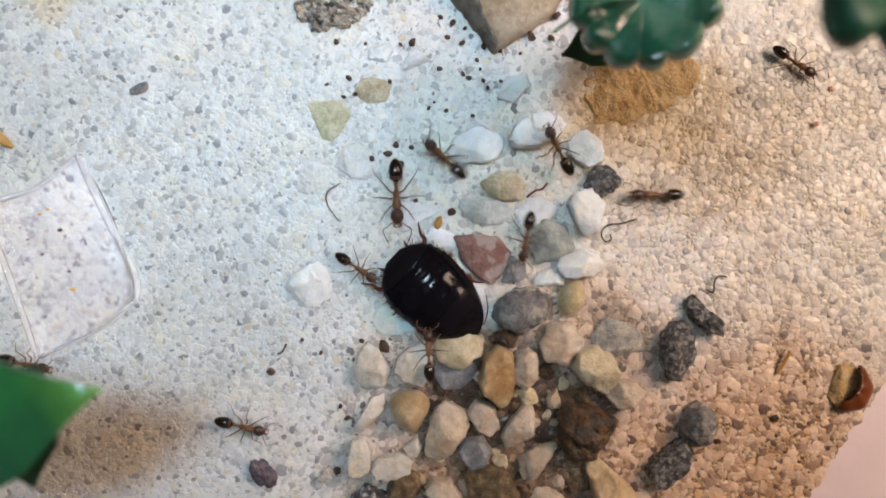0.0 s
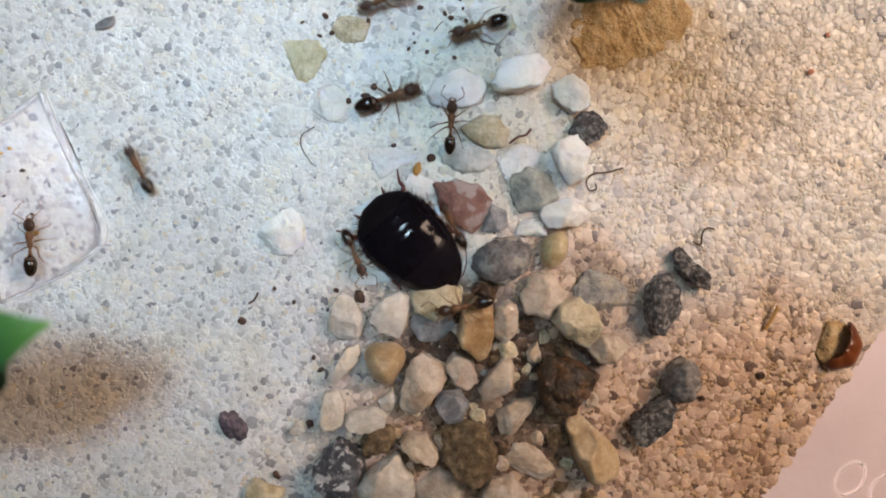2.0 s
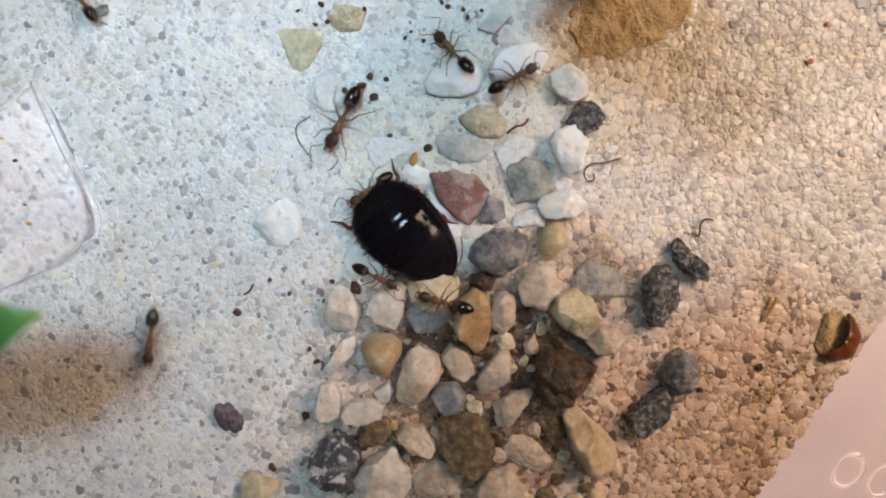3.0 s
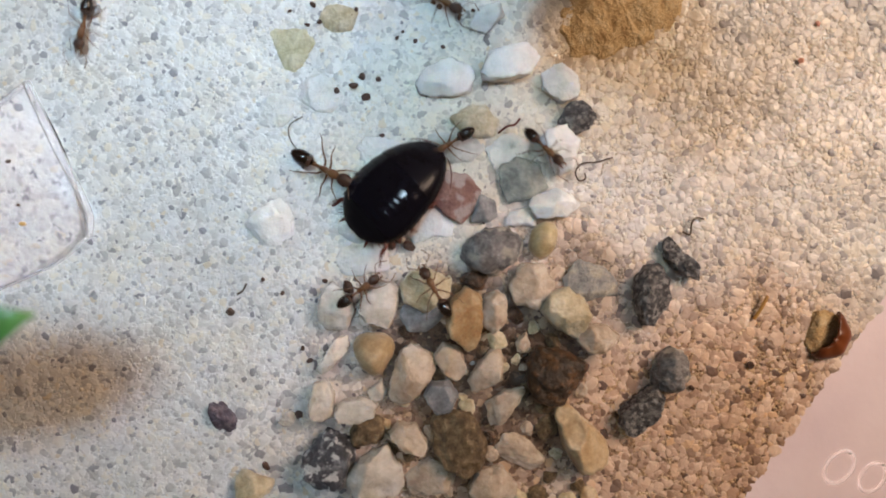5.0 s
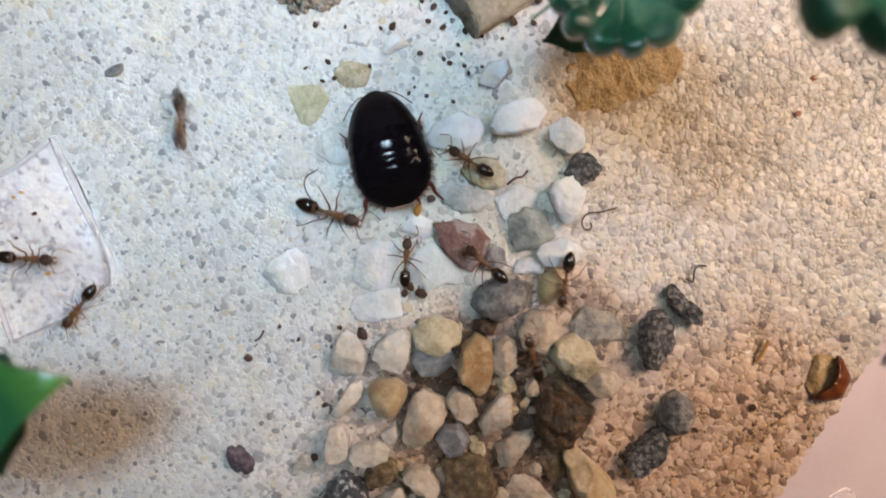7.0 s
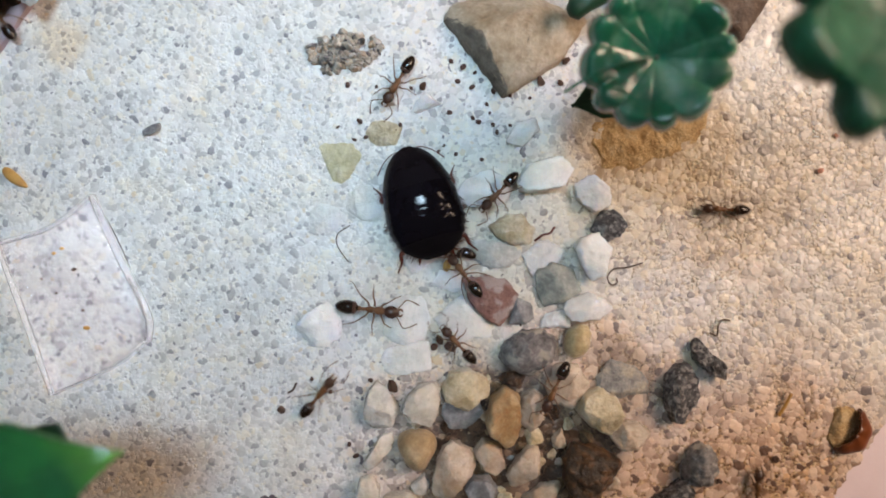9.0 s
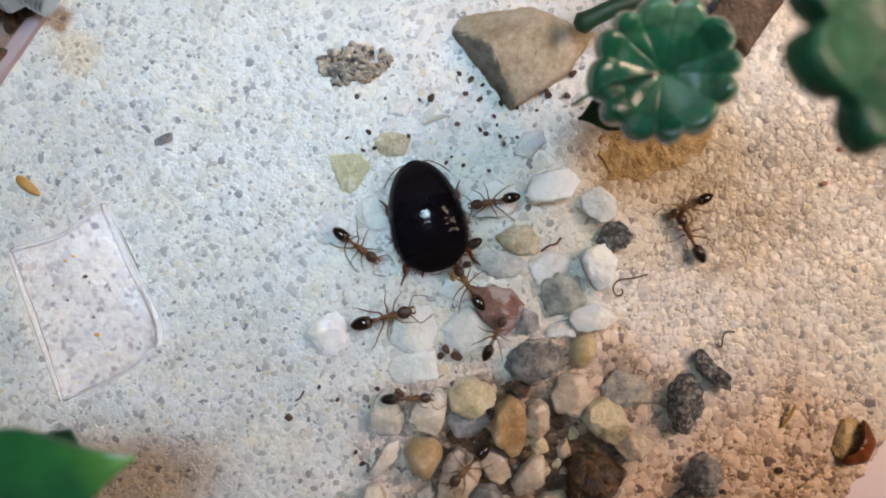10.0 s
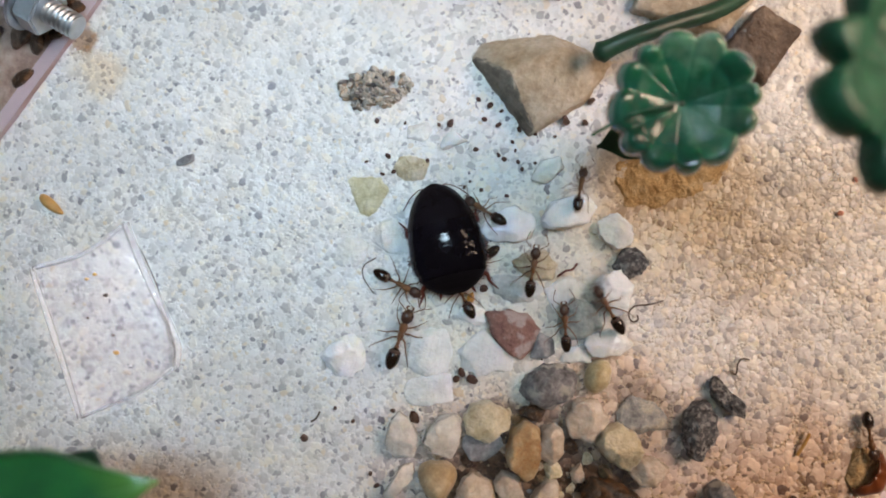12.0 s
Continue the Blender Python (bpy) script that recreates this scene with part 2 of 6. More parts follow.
darkrock = rock("dark_sandstone", (0.05, 0.032, 0.022), (0.11, 0.072, 0.05), (0.24, 0.18, 0.135), 330, 0.6, 0.9)
lumpstone = rock("lump_stone", (0.28, 0.26, 0.22), (0.50, 0.46, 0.40), (0.68, 0.65, 0.59), 900, 0.6, 0.8, 0.2)
crumbrock = rock("dark_crumb", (0.03, 0.016, 0.010), (0.075, 0.035, 0.022), (0.14, 0.06, 0.035), 1500, 0.5, 0.6)


def chitin(name, colour, dark, rough, scale=900.0, thin=0.0):
    m, tree, bsdf = material(name)
    n = noise_of(tree, local(tree), scale, 4.0)
    link(tree, ramp(tree, n, [(0.3, dark), (0.7, colour)]), bsdf.inputs["Base Color"])
    bsdf.inputs["Roughness"].default_value = rough
    bsdf.inputs["Subsurface Weight"].default_value = thin
    bsdf.inputs["Subsurface Radius"].default_value = (0.0004, 0.0002, 0.0001)
    bump(tree, bsdf, noise_of(tree, local(tree), scale * 6, 2.0), 0.15, 0.05)
    return m


ant_brown = chitin("ant_brown", (0.19, 0.088, 0.032), (0.085, 0.038, 0.015), 0.34, 900, 0.15)
ant_head = chitin("ant_head", (0.062, 0.026, 0.013), (0.028, 0.012, 0.007), 0.30)
ant_black = chitin("ant_black", (0.020, 0.011, 0.007), (0.008, 0.005, 0.004), 0.16)
ant_leg = chitin("ant_leg", (0.19, 0.10, 0.045), (0.11, 0.055, 0.025), 0.4, 900, 0.15)
roach_black = chitin("roach_black", (0.0060, 0.0050, 0.0085), (0.0040, 0.0034, 0.0058), 0.12, 500)
roach_black.node_tree.nodes["Principled BSDF"].inputs["Specular IOR Level"].default_value = 0.2
roach_satin = chitin("roach_satin", (0.0085, 0.0068, 0.0100), (0.0055, 0.0045, 0.0068), 0.26, 500)
roach_satin.node_tree.nodes["Principled BSDF"].inputs["Specular IOR Level"].default_value = 0.22
roach_matt = chitin("roach_matt", (0.0065, 0.0050, 0.0065), (0.0042, 0.0034, 0.0044), 0.42, 500)
roach_matt.node_tree.nodes["Principled BSDF"].inputs["Specular IOR Level"].default_value = 0.10
roach_red = chitin("roach_red", (0.12, 0.022, 0.010), (0.06, 0.012, 0.006), 0.3)
husk_brown = chitin("husk_brown", (0.20, 0.055, 0.014), (0.07, 0.018, 0.006), 0.3, 300, 0.15)
husk_gold = chitin("husk_gold", (0.55, 0.33, 0.10), (0.40, 0.22, 0.06), 0.3, 600, 0.3)
hair_dark = chitin("dark_hair", (0.07, 0.045, 0.025), (0.04, 0.025, 0.015), 0.5)
amber = chitin("amber_crumb", (0.52, 0.29, 0.07), (0.38, 0.19, 0.04), 0.35, 900, 0.3)


def leaf_skin(name, light, dark, scale=260.0, rough=0.27, tip=None, milk_sheen=0.0):
    m, tree, bsdf = material(name)
    n = noise_of(tree, local(tree), scale, 4.0)
    c = ramp(tree, n, [(0.35, dark), (0.68, light)])
    if tip:
        apart = node(tree, "ShaderNodeSeparateXYZ")
        link(tree, local(tree), apart.inputs[0])
        along = maths(tree, "ADD", maths(tree, "MULTIPLY", apart.outputs[0], 110.0), maths(tree, "MULTIPLY", n, 0.5))
        c = mixed(tree, ramp(tree, maths(tree, "ADD", along, 0.45), [(0.15, (0, 0, 0)), (0.75, (1, 1, 1))]), c, tip)
    # Pale patches imitate broad reflections on the leaf, mixed into its colour.
    sheen_noise = noise_of(tree, local(tree), 210.0, 4.0)
    c = mixed(tree, ramp(tree, sheen_noise, [(0.52, (0, 0, 0)), (0.68, (milk_sheen, milk_sheen, milk_sheen))]), c, (0.24, 0.40, 0.27))
    link(tree, c, bsdf.inputs["Base Color"])
    bsdf.inputs["Roughness"].default_value = rough
    bsdf.inputs["Subsurface Weight"].default_value = 0.4
    bsdf.inputs["Subsurface Radius"].default_value = (0.0008, 0.0016, 0.0007)
    bsdf.inputs["Coat Weight"].default_value = 0.9
    bsdf.inputs["Coat Roughness"].default_value = 0.18
    bump(tree, bsdf, noise_of(tree, local(tree), scale * 2.2, 3.0), 0.35, 0.5)
    return m


leaf_green = leaf_skin("waxy_green", (0.017, 0.185, 0.092), (0.006, 0.085, 0.046), milk_sheen=0.5)
leaf_deep = leaf_skin("matt_green", (0.010, 0.120, 0.055), (0.004, 0.060, 0.031), 200, 0.5)
leaf_deep.node_tree.nodes["Principled BSDF"].inputs["Coat Weight"].default_value = 0.15
leaf_bright = leaf_skin("bright_green", (0.020, 0.16, 0.045), (0.006, 0.075, 0.030), 160, 0.3, (0.11, 0.32, 0.05))
leaf_dark = leaf_skin("dark_green", (0.010, 0.062, 0.030), (0.005, 0.032, 0.018), 200, 0.5)
leaf_dark.node_tree.nodes["Principled BSDF"].inputs["Coat Weight"].default_value = 0.12


def clear(name, colour, rough, milk_sheen=0.0):
    m, tree, bsdf = material(name)
    bsdf.inputs["Base Color"].default_value = (*colour, 1)
    bsdf.inputs["Transmission Weight"].default_value = 1.0 - milk_sheen
    bsdf.inputs["IOR"].default_value = 1.18
    n = noise_of(tree, local(tree), 300.0, 4.0)
    link(tree, maths(tree, "ADD", rough, maths(tree, "MULTIPLY", n, 0.06)), bsdf.inputs["Roughness"])
    bump(tree, bsdf, n, 0.03, 0.2)
    return m


plastic = clear("clear_plastic", (0.76, 0.76, 0.79), 0.10, 0.07)
rim_plastic = clear("milky_rim", (0.86, 0.87, 0.90), 0.08, 0.22)
acrylic = clear("pink_acrylic", (0.80, 0.67, 0.72), 0.02, 0.55)


def pink_board():
    m, tree, bsdf = material("pink_board")
    n = noise_of(tree, place(tree), 90.0, 5.0)
    c = ramp(tree, n, [(0.3, (0.72, 0.61, 0.66)), (0.7, (0.80, 0.70, 0.75))])
    link(tree, c, bsdf.inputs["Base Color"])
    bsdf.inputs["Roughness"].default_value = 0.45
    bump(tree, bsdf, noise_of(tree, place(tree), 900.0, 3.0), 0.12, 0.3)
    return m


board = pink_board()


def steel_skin():
    m, tree, bsdf = material("zinc_steel")
    n = noise_of(tree, local(tree), 700.0, 4.0)
    link(tree, ramp(tree, n, [(0.3, (0.46, 0.52, 0.58)), (0.7, (0.60, 0.65, 0.70))]), bsdf.inputs["Base Color"])
    bsdf.inputs["Metallic"].default_value = 1.0
    link(tree, maths(tree, "ADD", 0.34, maths(tree, "MULTIPLY", n, 0.25)), bsdf.inputs["Roughness"])
    return m


steel = steel_skin()

# ---- mesh helpers: shapes are (verts, faces) in millimetres ----


def build(name, shapes, mat, parent=None, label="", at=None, smooth=True):
    """One mesh object out of some shapes."""
    verts, faces, base = [], [], 0
    for v, f in shapes:
        v = np.asarray(v, float)
        verts.append(v)
        faces += [tuple(i + base for i in q) for q in f]
        base += len(v)
    mesh = bpy.data.meshes.new(name)
    mesh.from_pydata((np.vstack(verts) * MM).tolist(), [], faces)
    mesh.materials.append(mat)
    mesh.polygons.foreach_set("use_smooth", [smooth] * len(mesh.polygons))
    mesh.update()
    ob = new(name, mesh)
    if parent:
        ob.parent = parent
    if at:
        ob.matrix_basis = at
    if label:
        ob["label"] = label
    return ob


def at_mm(x, y, z=0.0, rx=0.0, ry=0.0, rz=0.0):
    return pose(x * MM, y * MM, z * MM, rx, ry, rz)


def empty(name, m, label, category, group=""):
    ob = new(name)
    ob.empty_display_size = 0.002
    ob.matrix_basis = m
    return tagged(ob, label, category, group)


def ball(cx, cy, cz, rx, ry, rz, rings=10, segments=14, shape=None):
    """An ellipsoid; shape(u, x, y, z) may mend the unit sphere, u running from its -x end to its +x end."""
    verts, faces = [], []
    for i in range(rings + 1):
        a = math.pi * i / rings
        for j in range(segments):
            b = 2 * math.pi * j / segments
            x, y, z = -math.cos(a), math.sin(a) * math.cos(b), math.sin(a) * math.sin(b)
            if shape:
                x, y, z = shape((x + 1) / 2, x, y, z)
            verts.append((cx + rx * x, cy + ry * y, cz + rz * z))
    for i in range(rings):
        for j in range(segments):
            k = (j + 1) % segments
            a, b, c, d = i * segments + j, i * segments + k, (i + 1) * segments + k, (i + 1) * segments + j
            faces.append((a, d, c, b))
    return verts, faces


def tube(points, radii, sides=7):
    """A bent rod through points, with a radius at each."""
    pts = [Vector(p) for p in points]
    radii = radii if hasattr(radii, "__len__") else [radii] * len(pts)
    verts, faces = [], []
    for i, p in enumerate(pts):
        way = (pts[min(i + 1, len(pts) - 1)] - pts[max(i - 1, 0)]).normalized()
        side = way.cross(Vector((0.13, 0.21, 0.97))).normalized()
        up = side.cross(way)
        for j in range(sides):
            b = 2 * math.pi * j / sides
            verts.append(tuple(p + radii[i] * (math.cos(b) * side + math.sin(b) * up)))
    for i in range(len(pts) - 1):
        for j in range(sides):
            k = (j + 1) % sides
            faces.append((i * sides + j, i * sides + k, (i + 1) * sides + k, (i + 1) * sides + j))
    faces.append(tuple(range(sides - 1, -1, -1)))
    faces.append(tuple(range((len(pts) - 1) * sides, len(pts) * sides)))
    return verts, faces


def bent(points, steps=6):
    """A smooth line through points."""
    p = [Vector(q) for q in points]
    p = [2 * p[0] - p[1], *p, 2 * p[-1] - p[-2]]
    out = []
    for i in range(1, len(p) - 2):
        for s in range(steps):
            u = s / steps
            a, b, c, d = p[i - 1], p[i], p[i + 1], p[i + 2]
            out.append(0.5 * (2 * b + (c - a) * u + (2 * a - 5 * b + 4 * c - d) * u * u + (3 * b - a - 3 * c + d) * u ** 3))
    return [*out, p[-2]]


def sphere_mesh(level):
    bm = bmesh.new()
    bmesh.ops.create_icosphere(bm, subdivisions=level, radius=1.0)
    v = np.array([tuple(q.co) for q in bm.verts])
    f = [tuple(q.index for q in face.verts) for face in bm.faces]
    bm.free()
    return v, f


ICO1, ICO2, ICO4 = sphere_mesh(1), sphere_mesh(2), sphere_mesh(4)


def cut_stone(seed, facets, taper=0.0, boxy=0.0, grit=0.05, source=ICO4):
    """A unit stone: a ball with flats struck off it, uneven, stretched to fill +-1 each way."""
    rng = np.random.RandomState(seed)
    v = source[0].copy()
    if boxy:
        v = np.sign(v) * np.abs(v) ** (1 - boxy)
    for _ in range(facets):
        n = rng.normal(size=3)
        n /= np.linalg.norm(n)
        d = rng.uniform(0.46, 0.84)
        over = v @ n - d
        v -= np.outer(np.where(over > 0, over, 0) * 0.9, n)
    offset = Vector(rng.uniform(-50, 50, 3))
    for i, q in enumerate(v):
        w = Vector(q)
        v[i] *= 1 + 0.19 * noise.noise(w * 1.1 + offset) + grit * noise.noise(w * 3.5 + offset) + grit * 0.5 * noise.noise(w * 9 + offset)
    v[:, 1] *= 1 - taper * v[:, 0]
    low, high = v.min(0), v.max(0)
    return (v - (low + high) / 2) / ((high - low) / 2), source[1]


TERRAIN, STANDING = [], []


def pebble(label, mat, x, y, w, h, angle, tall, seed, facets=8, taper=0.0, boxy=0.0, sink=0.35, grit=0.05, name="pebble", group="pebbles on the sand"):
    """A stone w by h mm in plan that stands tall mm proud of the sand."""
    if mat in (slate, umber, brown, purple, speckle, grey, slatepale):
        grit, facets = 0.2, min(facets, 6)
    elif mat in (white, quartz, shaded, milky, cream, orange, greygreen):
        grit = 0.15
    v, f = cut_stone(seed, facets, taper, boxy, grit)
    full = tall / (1 - sink)
    v = v * (w / 2, h / 2, full / 2)
    ob = build(name, [(v, f)], mat, at=at_mm(x, y, tall - full / 2, 0, 0, angle))
    if facets > 4 and mat in (white, tan, red):
        ob.data.set_sharp_from_angle(angle=radians(34))
    TERRAIN.append(ob)
    STANDING.append((x, y, max(w, h) / 2))
    return tagged(ob, label, "pebble" if name == "pebble" else name, group)


def shaped(label, mat, x, y, tall, seed, plan, facets=8, sink=0.4, name="pebble", group="pebbles on the sand"):
    """A stone with the corners of its outline given from above; flats are struck off its upper side."""
    rng = np.random.RandomState(seed)
    rounded = (mat in (yellow, tan) and facets < 5) or (mat == grey and facets < 7)
    grit = 0.03 if rounded and mat != grey else 0.15 if mat in (slate, umber, brown, speckle, grey) else 0.10
    v = ICO4[0].copy()
    corners = sorted((math.atan2(b, a), a, b) for a, b in plan)
    corners = [(corners[-1][0] - 2 * math.pi, *corners[-1][1:]), *corners, (corners[0][0] + 2 * math.pi, *corners[0][1:])]

    def reach(a):
        """How far the outline lies from the middle in direction a."""
        for (a0, x0, y0), (a1, x1, y1) in zip(corners, corners[1:]):
            if a0 <= a <= a1:
                c, s = math.cos(a), math.sin(a)
                over = c * (y1 - y0) - s * (x1 - x0)
                return abs((x0 * (y1 - y0) - y0 * (x1 - x0)) / over) if abs(over) > 1e-6 else math.hypot(x0, y0)
        return 1.0
    table = np.array([reach(a) for a in np.linspace(-math.pi, math.pi, 181)])
    kernel = np.array([1, 2, 3, 2, 1]) / 9 if not rounded else np.ones(25) / 25
    half = len(kernel) // 2
    table = np.convolve(np.concatenate([table[-half - 1:-1], table, table[1:half + 1]]), kernel, "valid")
    full = tall / (1 - sink)
    flat = np.maximum(np.hypot(v[:, 0], v[:, 1]), 0.001)
    scale = np.interp(np.arctan2(v[:, 1], v[:, 0]), np.linspace(-math.pi, math.pi, 181), table)
    v[:, :2] *= (flat ** (-0.0 if rounded else -0.3) * scale)[:, None]
    v[:, 2] = np.sign(v[:, 2]) * np.abs(v[:, 2]) ** (1.0 if rounded else 0.8) * full / 2
    wide = table.mean()
    for _ in range(0 if rounded else 3 + facets // 3):
        a, lean = rng.uniform(0, 6.28), rng.uniform(0.15, 0.8)
        n = np.array([math.cos(a) * lean, math.sin(a) * lean, 1.0])
        n /= np.linalg.norm(n)
        d = rng.uniform(0.66, 0.92) * (v @ n).max()
        over = v @ n - d
        v -= np.outer(np.where(over > 0, over, 0) * 0.92, n)
    offset = Vector(rng.uniform(-50, 50, 3))
    for i, q in enumerate(v):
        w = Vector(q) / wide
        v[i] *= 1 + grit * noise.noise(w * 1.6 + offset) + grit * noise.noise(w * 3.5 + offset) + grit * 0.5 * noise.noise(w * 9 + offset)
    v[:, 2] += tall - v[:, 2].max()
    ob = build(name, [(v, ICO4[1])], mat, at=at_mm(x, y))
    if not rounded:
        ob.data.set_sharp_from_angle(angle=radians(62))
    TERRAIN.append(ob)
    STANDING.append((x, y, wide))
    return tagged(ob, label, "pebble" if name == "pebble" else name, group)


# ---- the board underneath and the sand bed ----
rings = [(-280, -280, FLOOR), (280, -280, FLOOR), (280, 280, FLOOR), (-280, 280, FLOOR)]
rings += [(x, y, FLOOR - 4) for x, y, _ in rings]
floor_ob = build("floor", [(rings, [(0, 1, 2, 3), (7, 6, 5, 4), (0, 4, 5, 1), (1, 5, 6, 2), (2, 6, 7, 3), (3, 7, 4, 0)])], board, smooth=False)
tagged(floor_ob, "pale pink matt board under the sand bed", "floor", kind="structure")

EDGE, FAR = 50.2, -57.0


def bed(u, v):
    """A place of the sand bed, which lies slantwise: u across it, v along it."""
    return 0.828 * u + 0.561 * v, -0.561 * u + 0.828 * v


def bed_height(x, y):
    p = Vector((x, y, 0))
    heap = 0.15 * math.exp(-((x - 4) / 15) ** 4 - ((y + 24) / 12) ** 4)
    return heap + 0.28 * noise.noise(p * 0.11) + 0.14 * noise.noise(p * 0.45) + 0.04 * noise.noise(p * 1.3)


def sand_bed():
    us, vs = np.arange(FAR, EDGE + 0.01, 0.67), np.arange(-62, 62.01, 0.67)
    verts, faces = [], []
    for v in vs:
        row = []
        for k, u in enumerate(us):
            w = u
            if k >= len(us) - 4:
                w = u + 0.55 * noise.noise(Vector((v * 0.55, 3.1, 0))) + 0.35 * noise.noise(Vector((v * 1.7, 9.1, 0)))
            x, y = bed(w, v)
            row.append((x, y, bed_height(x, y) - (0.25 if k == len(us) - 1 else 0)))
        x, y = bed(EDGE + 0.1 + 0.6 * noise.noise(Vector((v * 0.6, 0, 5))), v)
        row.append((x, y, FLOOR * 0.5))
        x, y = bed(EDGE - 0.1 + 0.6 * noise.noise(Vector((v * 0.6, 0, 8))), v)
        row.append((x, y, FLOOR + 0.02))
        verts += row
    n = len(us) + 2
    for j in range(len(vs) - 1):
        for i in range(n - 1):
            faces.append((j * n + i, j * n + i + 1, (j + 1) * n + i + 1, (j + 1) * n + i))
    ob = build("ground", [(verts, faces)], sand_sheet())
    return tagged(ob, "pale cemented sand bed with ochre and brown shade painted on", "sand", kind="structure")


ground = sand_bed()


def sand_grains():
    """Rounded quartz grains: caps flush in the milky binder of the pale half, whole beads packed in the brown half."""
    rng = np.random.RandomState(5)
    pale, beads = [], []
    for _ in range(78000):
        x, y = rng.uniform(-57, 57), rng.uniform(-37, 41)
        u = 0.828 * x - 0.561 * y
        if not FAR < u < EDGE - 0.1:
            continue
        rough = 0.5 + 0.5 * math.tanh((0.80 * x - 0.60 * y - 9 + 16 * noise.noise(Vector((x, y, 0)) * 0.06)) / 9)
        if rng.uniform() < rough:
            if rng.uniform() > 0.42:
                continue
            r = min(0.75, 0.38 * math.exp(rng.normal(0, 0.32)))
            beads.append((x, y, bed_height(x, y) - r * rng.uniform(0.04, 0.19), r))
        else:
            if rng.uniform() > 0.62:
                continue
            r = min(0.60, 0.31 * math.exp(rng.normal(0, 0.34)))
            pale.append((x, y, bed_height(x, y) - r * rng.uniform(0.02, 0.09), r))
    verts, faces, base = [], [], 0
    for places, (shape, tris), low, uneven in ((pale, ICO1, 0.12, 0.36), (beads, ICO2, 0.24, 0.22)):
        n, k = len(places), len(shape)
        p = np.array(places)
        v = np.repeat(shape[None], n, 0) * (1 + rng.uniform(-uneven, uneven, (n, k, 1)))
        q = rng.normal(size=(n, 4))
        w, a, c, d = (q / np.linalg.norm(q, axis=1, keepdims=True)).T
        turn = np.stack([1 - 2 * (c * c + d * d), 2 * (a * c - w * d), 2 * (a * d + w * c), 2 * (a * c + w * d), 1 - 2 * (a * a + d * d), 2 * (c * d - w * a),
                         2 * (a * d - w * c), 2 * (c * d + w * a), 1 - 2 * (a * a + c * c)], -1).reshape(n, 3, 3)
        v = np.einsum("nij,nkj->nki", turn, v * rng.uniform(0.7, 1.35, (n, 1, 3))) * (1.08, 1.08, low) * p[:, 3, None, None] + p[:, None, :3]
        f = np.array(tris)[None] + (np.arange(n) * k)[:, None, None] + base
        verts.append(v.reshape(-1, 3))
        faces.append(f.reshape(-1, 3))
        base += n * k
    mesh = bpy.data.meshes.new("sand_grains")
    mesh.from_pydata((np.vstack(verts) * MM).tolist(), [], np.vstack(faces).tolist())
    mesh.materials.append(sand_grain())
    return tagged(new("sand_grains", mesh), "rounded translucent quartz sand grains bedded in the surface", "sand", kind="stuff")


sand_grains()

# ---- stones ----
shaped("brick-red angular stone chip lying among white pebbles", red, 5.04, -0.93, 1.62, 11, [(-3.3, 2.6), (-0.8, 3.0), (1.7, 2.4), (3.3, 0.8), (3.0, -1.4), (1.1, -3.0), (-0.7, -2.0), (-2.3, -0.2)], facets=9)
shaped("milky translucent quartz chip half sunk in the sand", bluegrey, 8.61, -2.05, 1.08, 12, [(-1.5, -1.5), (-0.6, 1.6), (1.0, 1.0), (1.5, -0.9), (-0.0, -1.6)], facets=8)
shaped("milky translucent quartz chip half sunk in the sand", quartz, 2.29, -3.00, 0.95, 13, [(-3.6, -0.0), (-0.5, 3.0), (1.1, 1.0), (2.6, 0.7), (3.6, -1.2), (2.7, -2.3), (0.8, -2.2), (-1.1, -3.0), (-3.0, -1.9)], facets=8)
shaped("flat grey translucent quartz chip", quartz, 12.41, -2.69, 0.90, 14, [(-1.9, -1.2), (-1.0, 0.4), (1.9, 1.2), (1.8, -1.2)], facets=8)
shaped("rough grey rounded pebble with pale mineral patches", grey, 9.35, -6.59, 3.60, 15, [(-3.6, -0.3), (-2.1, 1.8), (0.3, 2.5), (2.7, 2.2), (3.6, 0.4), (2.7, -1.5), (0.6, -2.5), (-2.7, -2.0)], facets=6)
shaped("smooth yellow egg-shaped pebble", yellow, 14.96, -5.33, 2.52, 16, [(-1.6, -0.6), (-1.1, 1.3), (0.7, 2.2), (1.6, 1.3), (1.4, -0.8), (-0.1, -2.2), (-1.3, -1.6)], facets=1)
shaped("bright white angular quartz pebble", white, 16.05, -1.44, 2.52, 17, [(-2.9, -0.1), (-2.2, 1.0), (0.2, 1.6), (1.7, 1.0), (2.9, 0.0), (1.4, -1.4), (-1.9, -1.6)], facets=8)
shaped("bright white angular quartz pebble", white, 16.51, 4.33, 2.88, 18, [(-2.1, 0.9), (-1.5, 2.1), (1.0, 2.8), (2.1, 1.0), (1.4, -2.2), (-0.2, -2.8), (-1.4, -1.0)], facets=18)
shaped("grey-green mottled pebble set in the sand", greengrey, 12.85, 1.18, 1.44, 19, [(-2.7, -0.6), (-2.7, 1.5), (-0.8, 2.5), (1.7, 1.6), (2.7, -0.9), (0.8, -2.2), (-1.7, -2.5)], facets=8)
shaped("cream-coloured crumbly limestone pebble", cream, 7.35, 7.24, 1.80, 20, [(-2.7, 0.4), (-0.7, 1.8), (1.2, 1.7), (2.7, 0.1), (2.5, -1.4), (-0.0, -1.8), (-1.6, -0.9)], facets=18)
shaped("grey-green mottled pebble set in the sand", greygreen, 5.47, 4.52, 0.99, 21, [(-3.3, 0.6), (-2.5, 1.7), (1.2, 1.4), (3.3, 0.1), (1.9, -1.6), (-0.6, -1.7), (-2.8, -0.6)], facets=10)
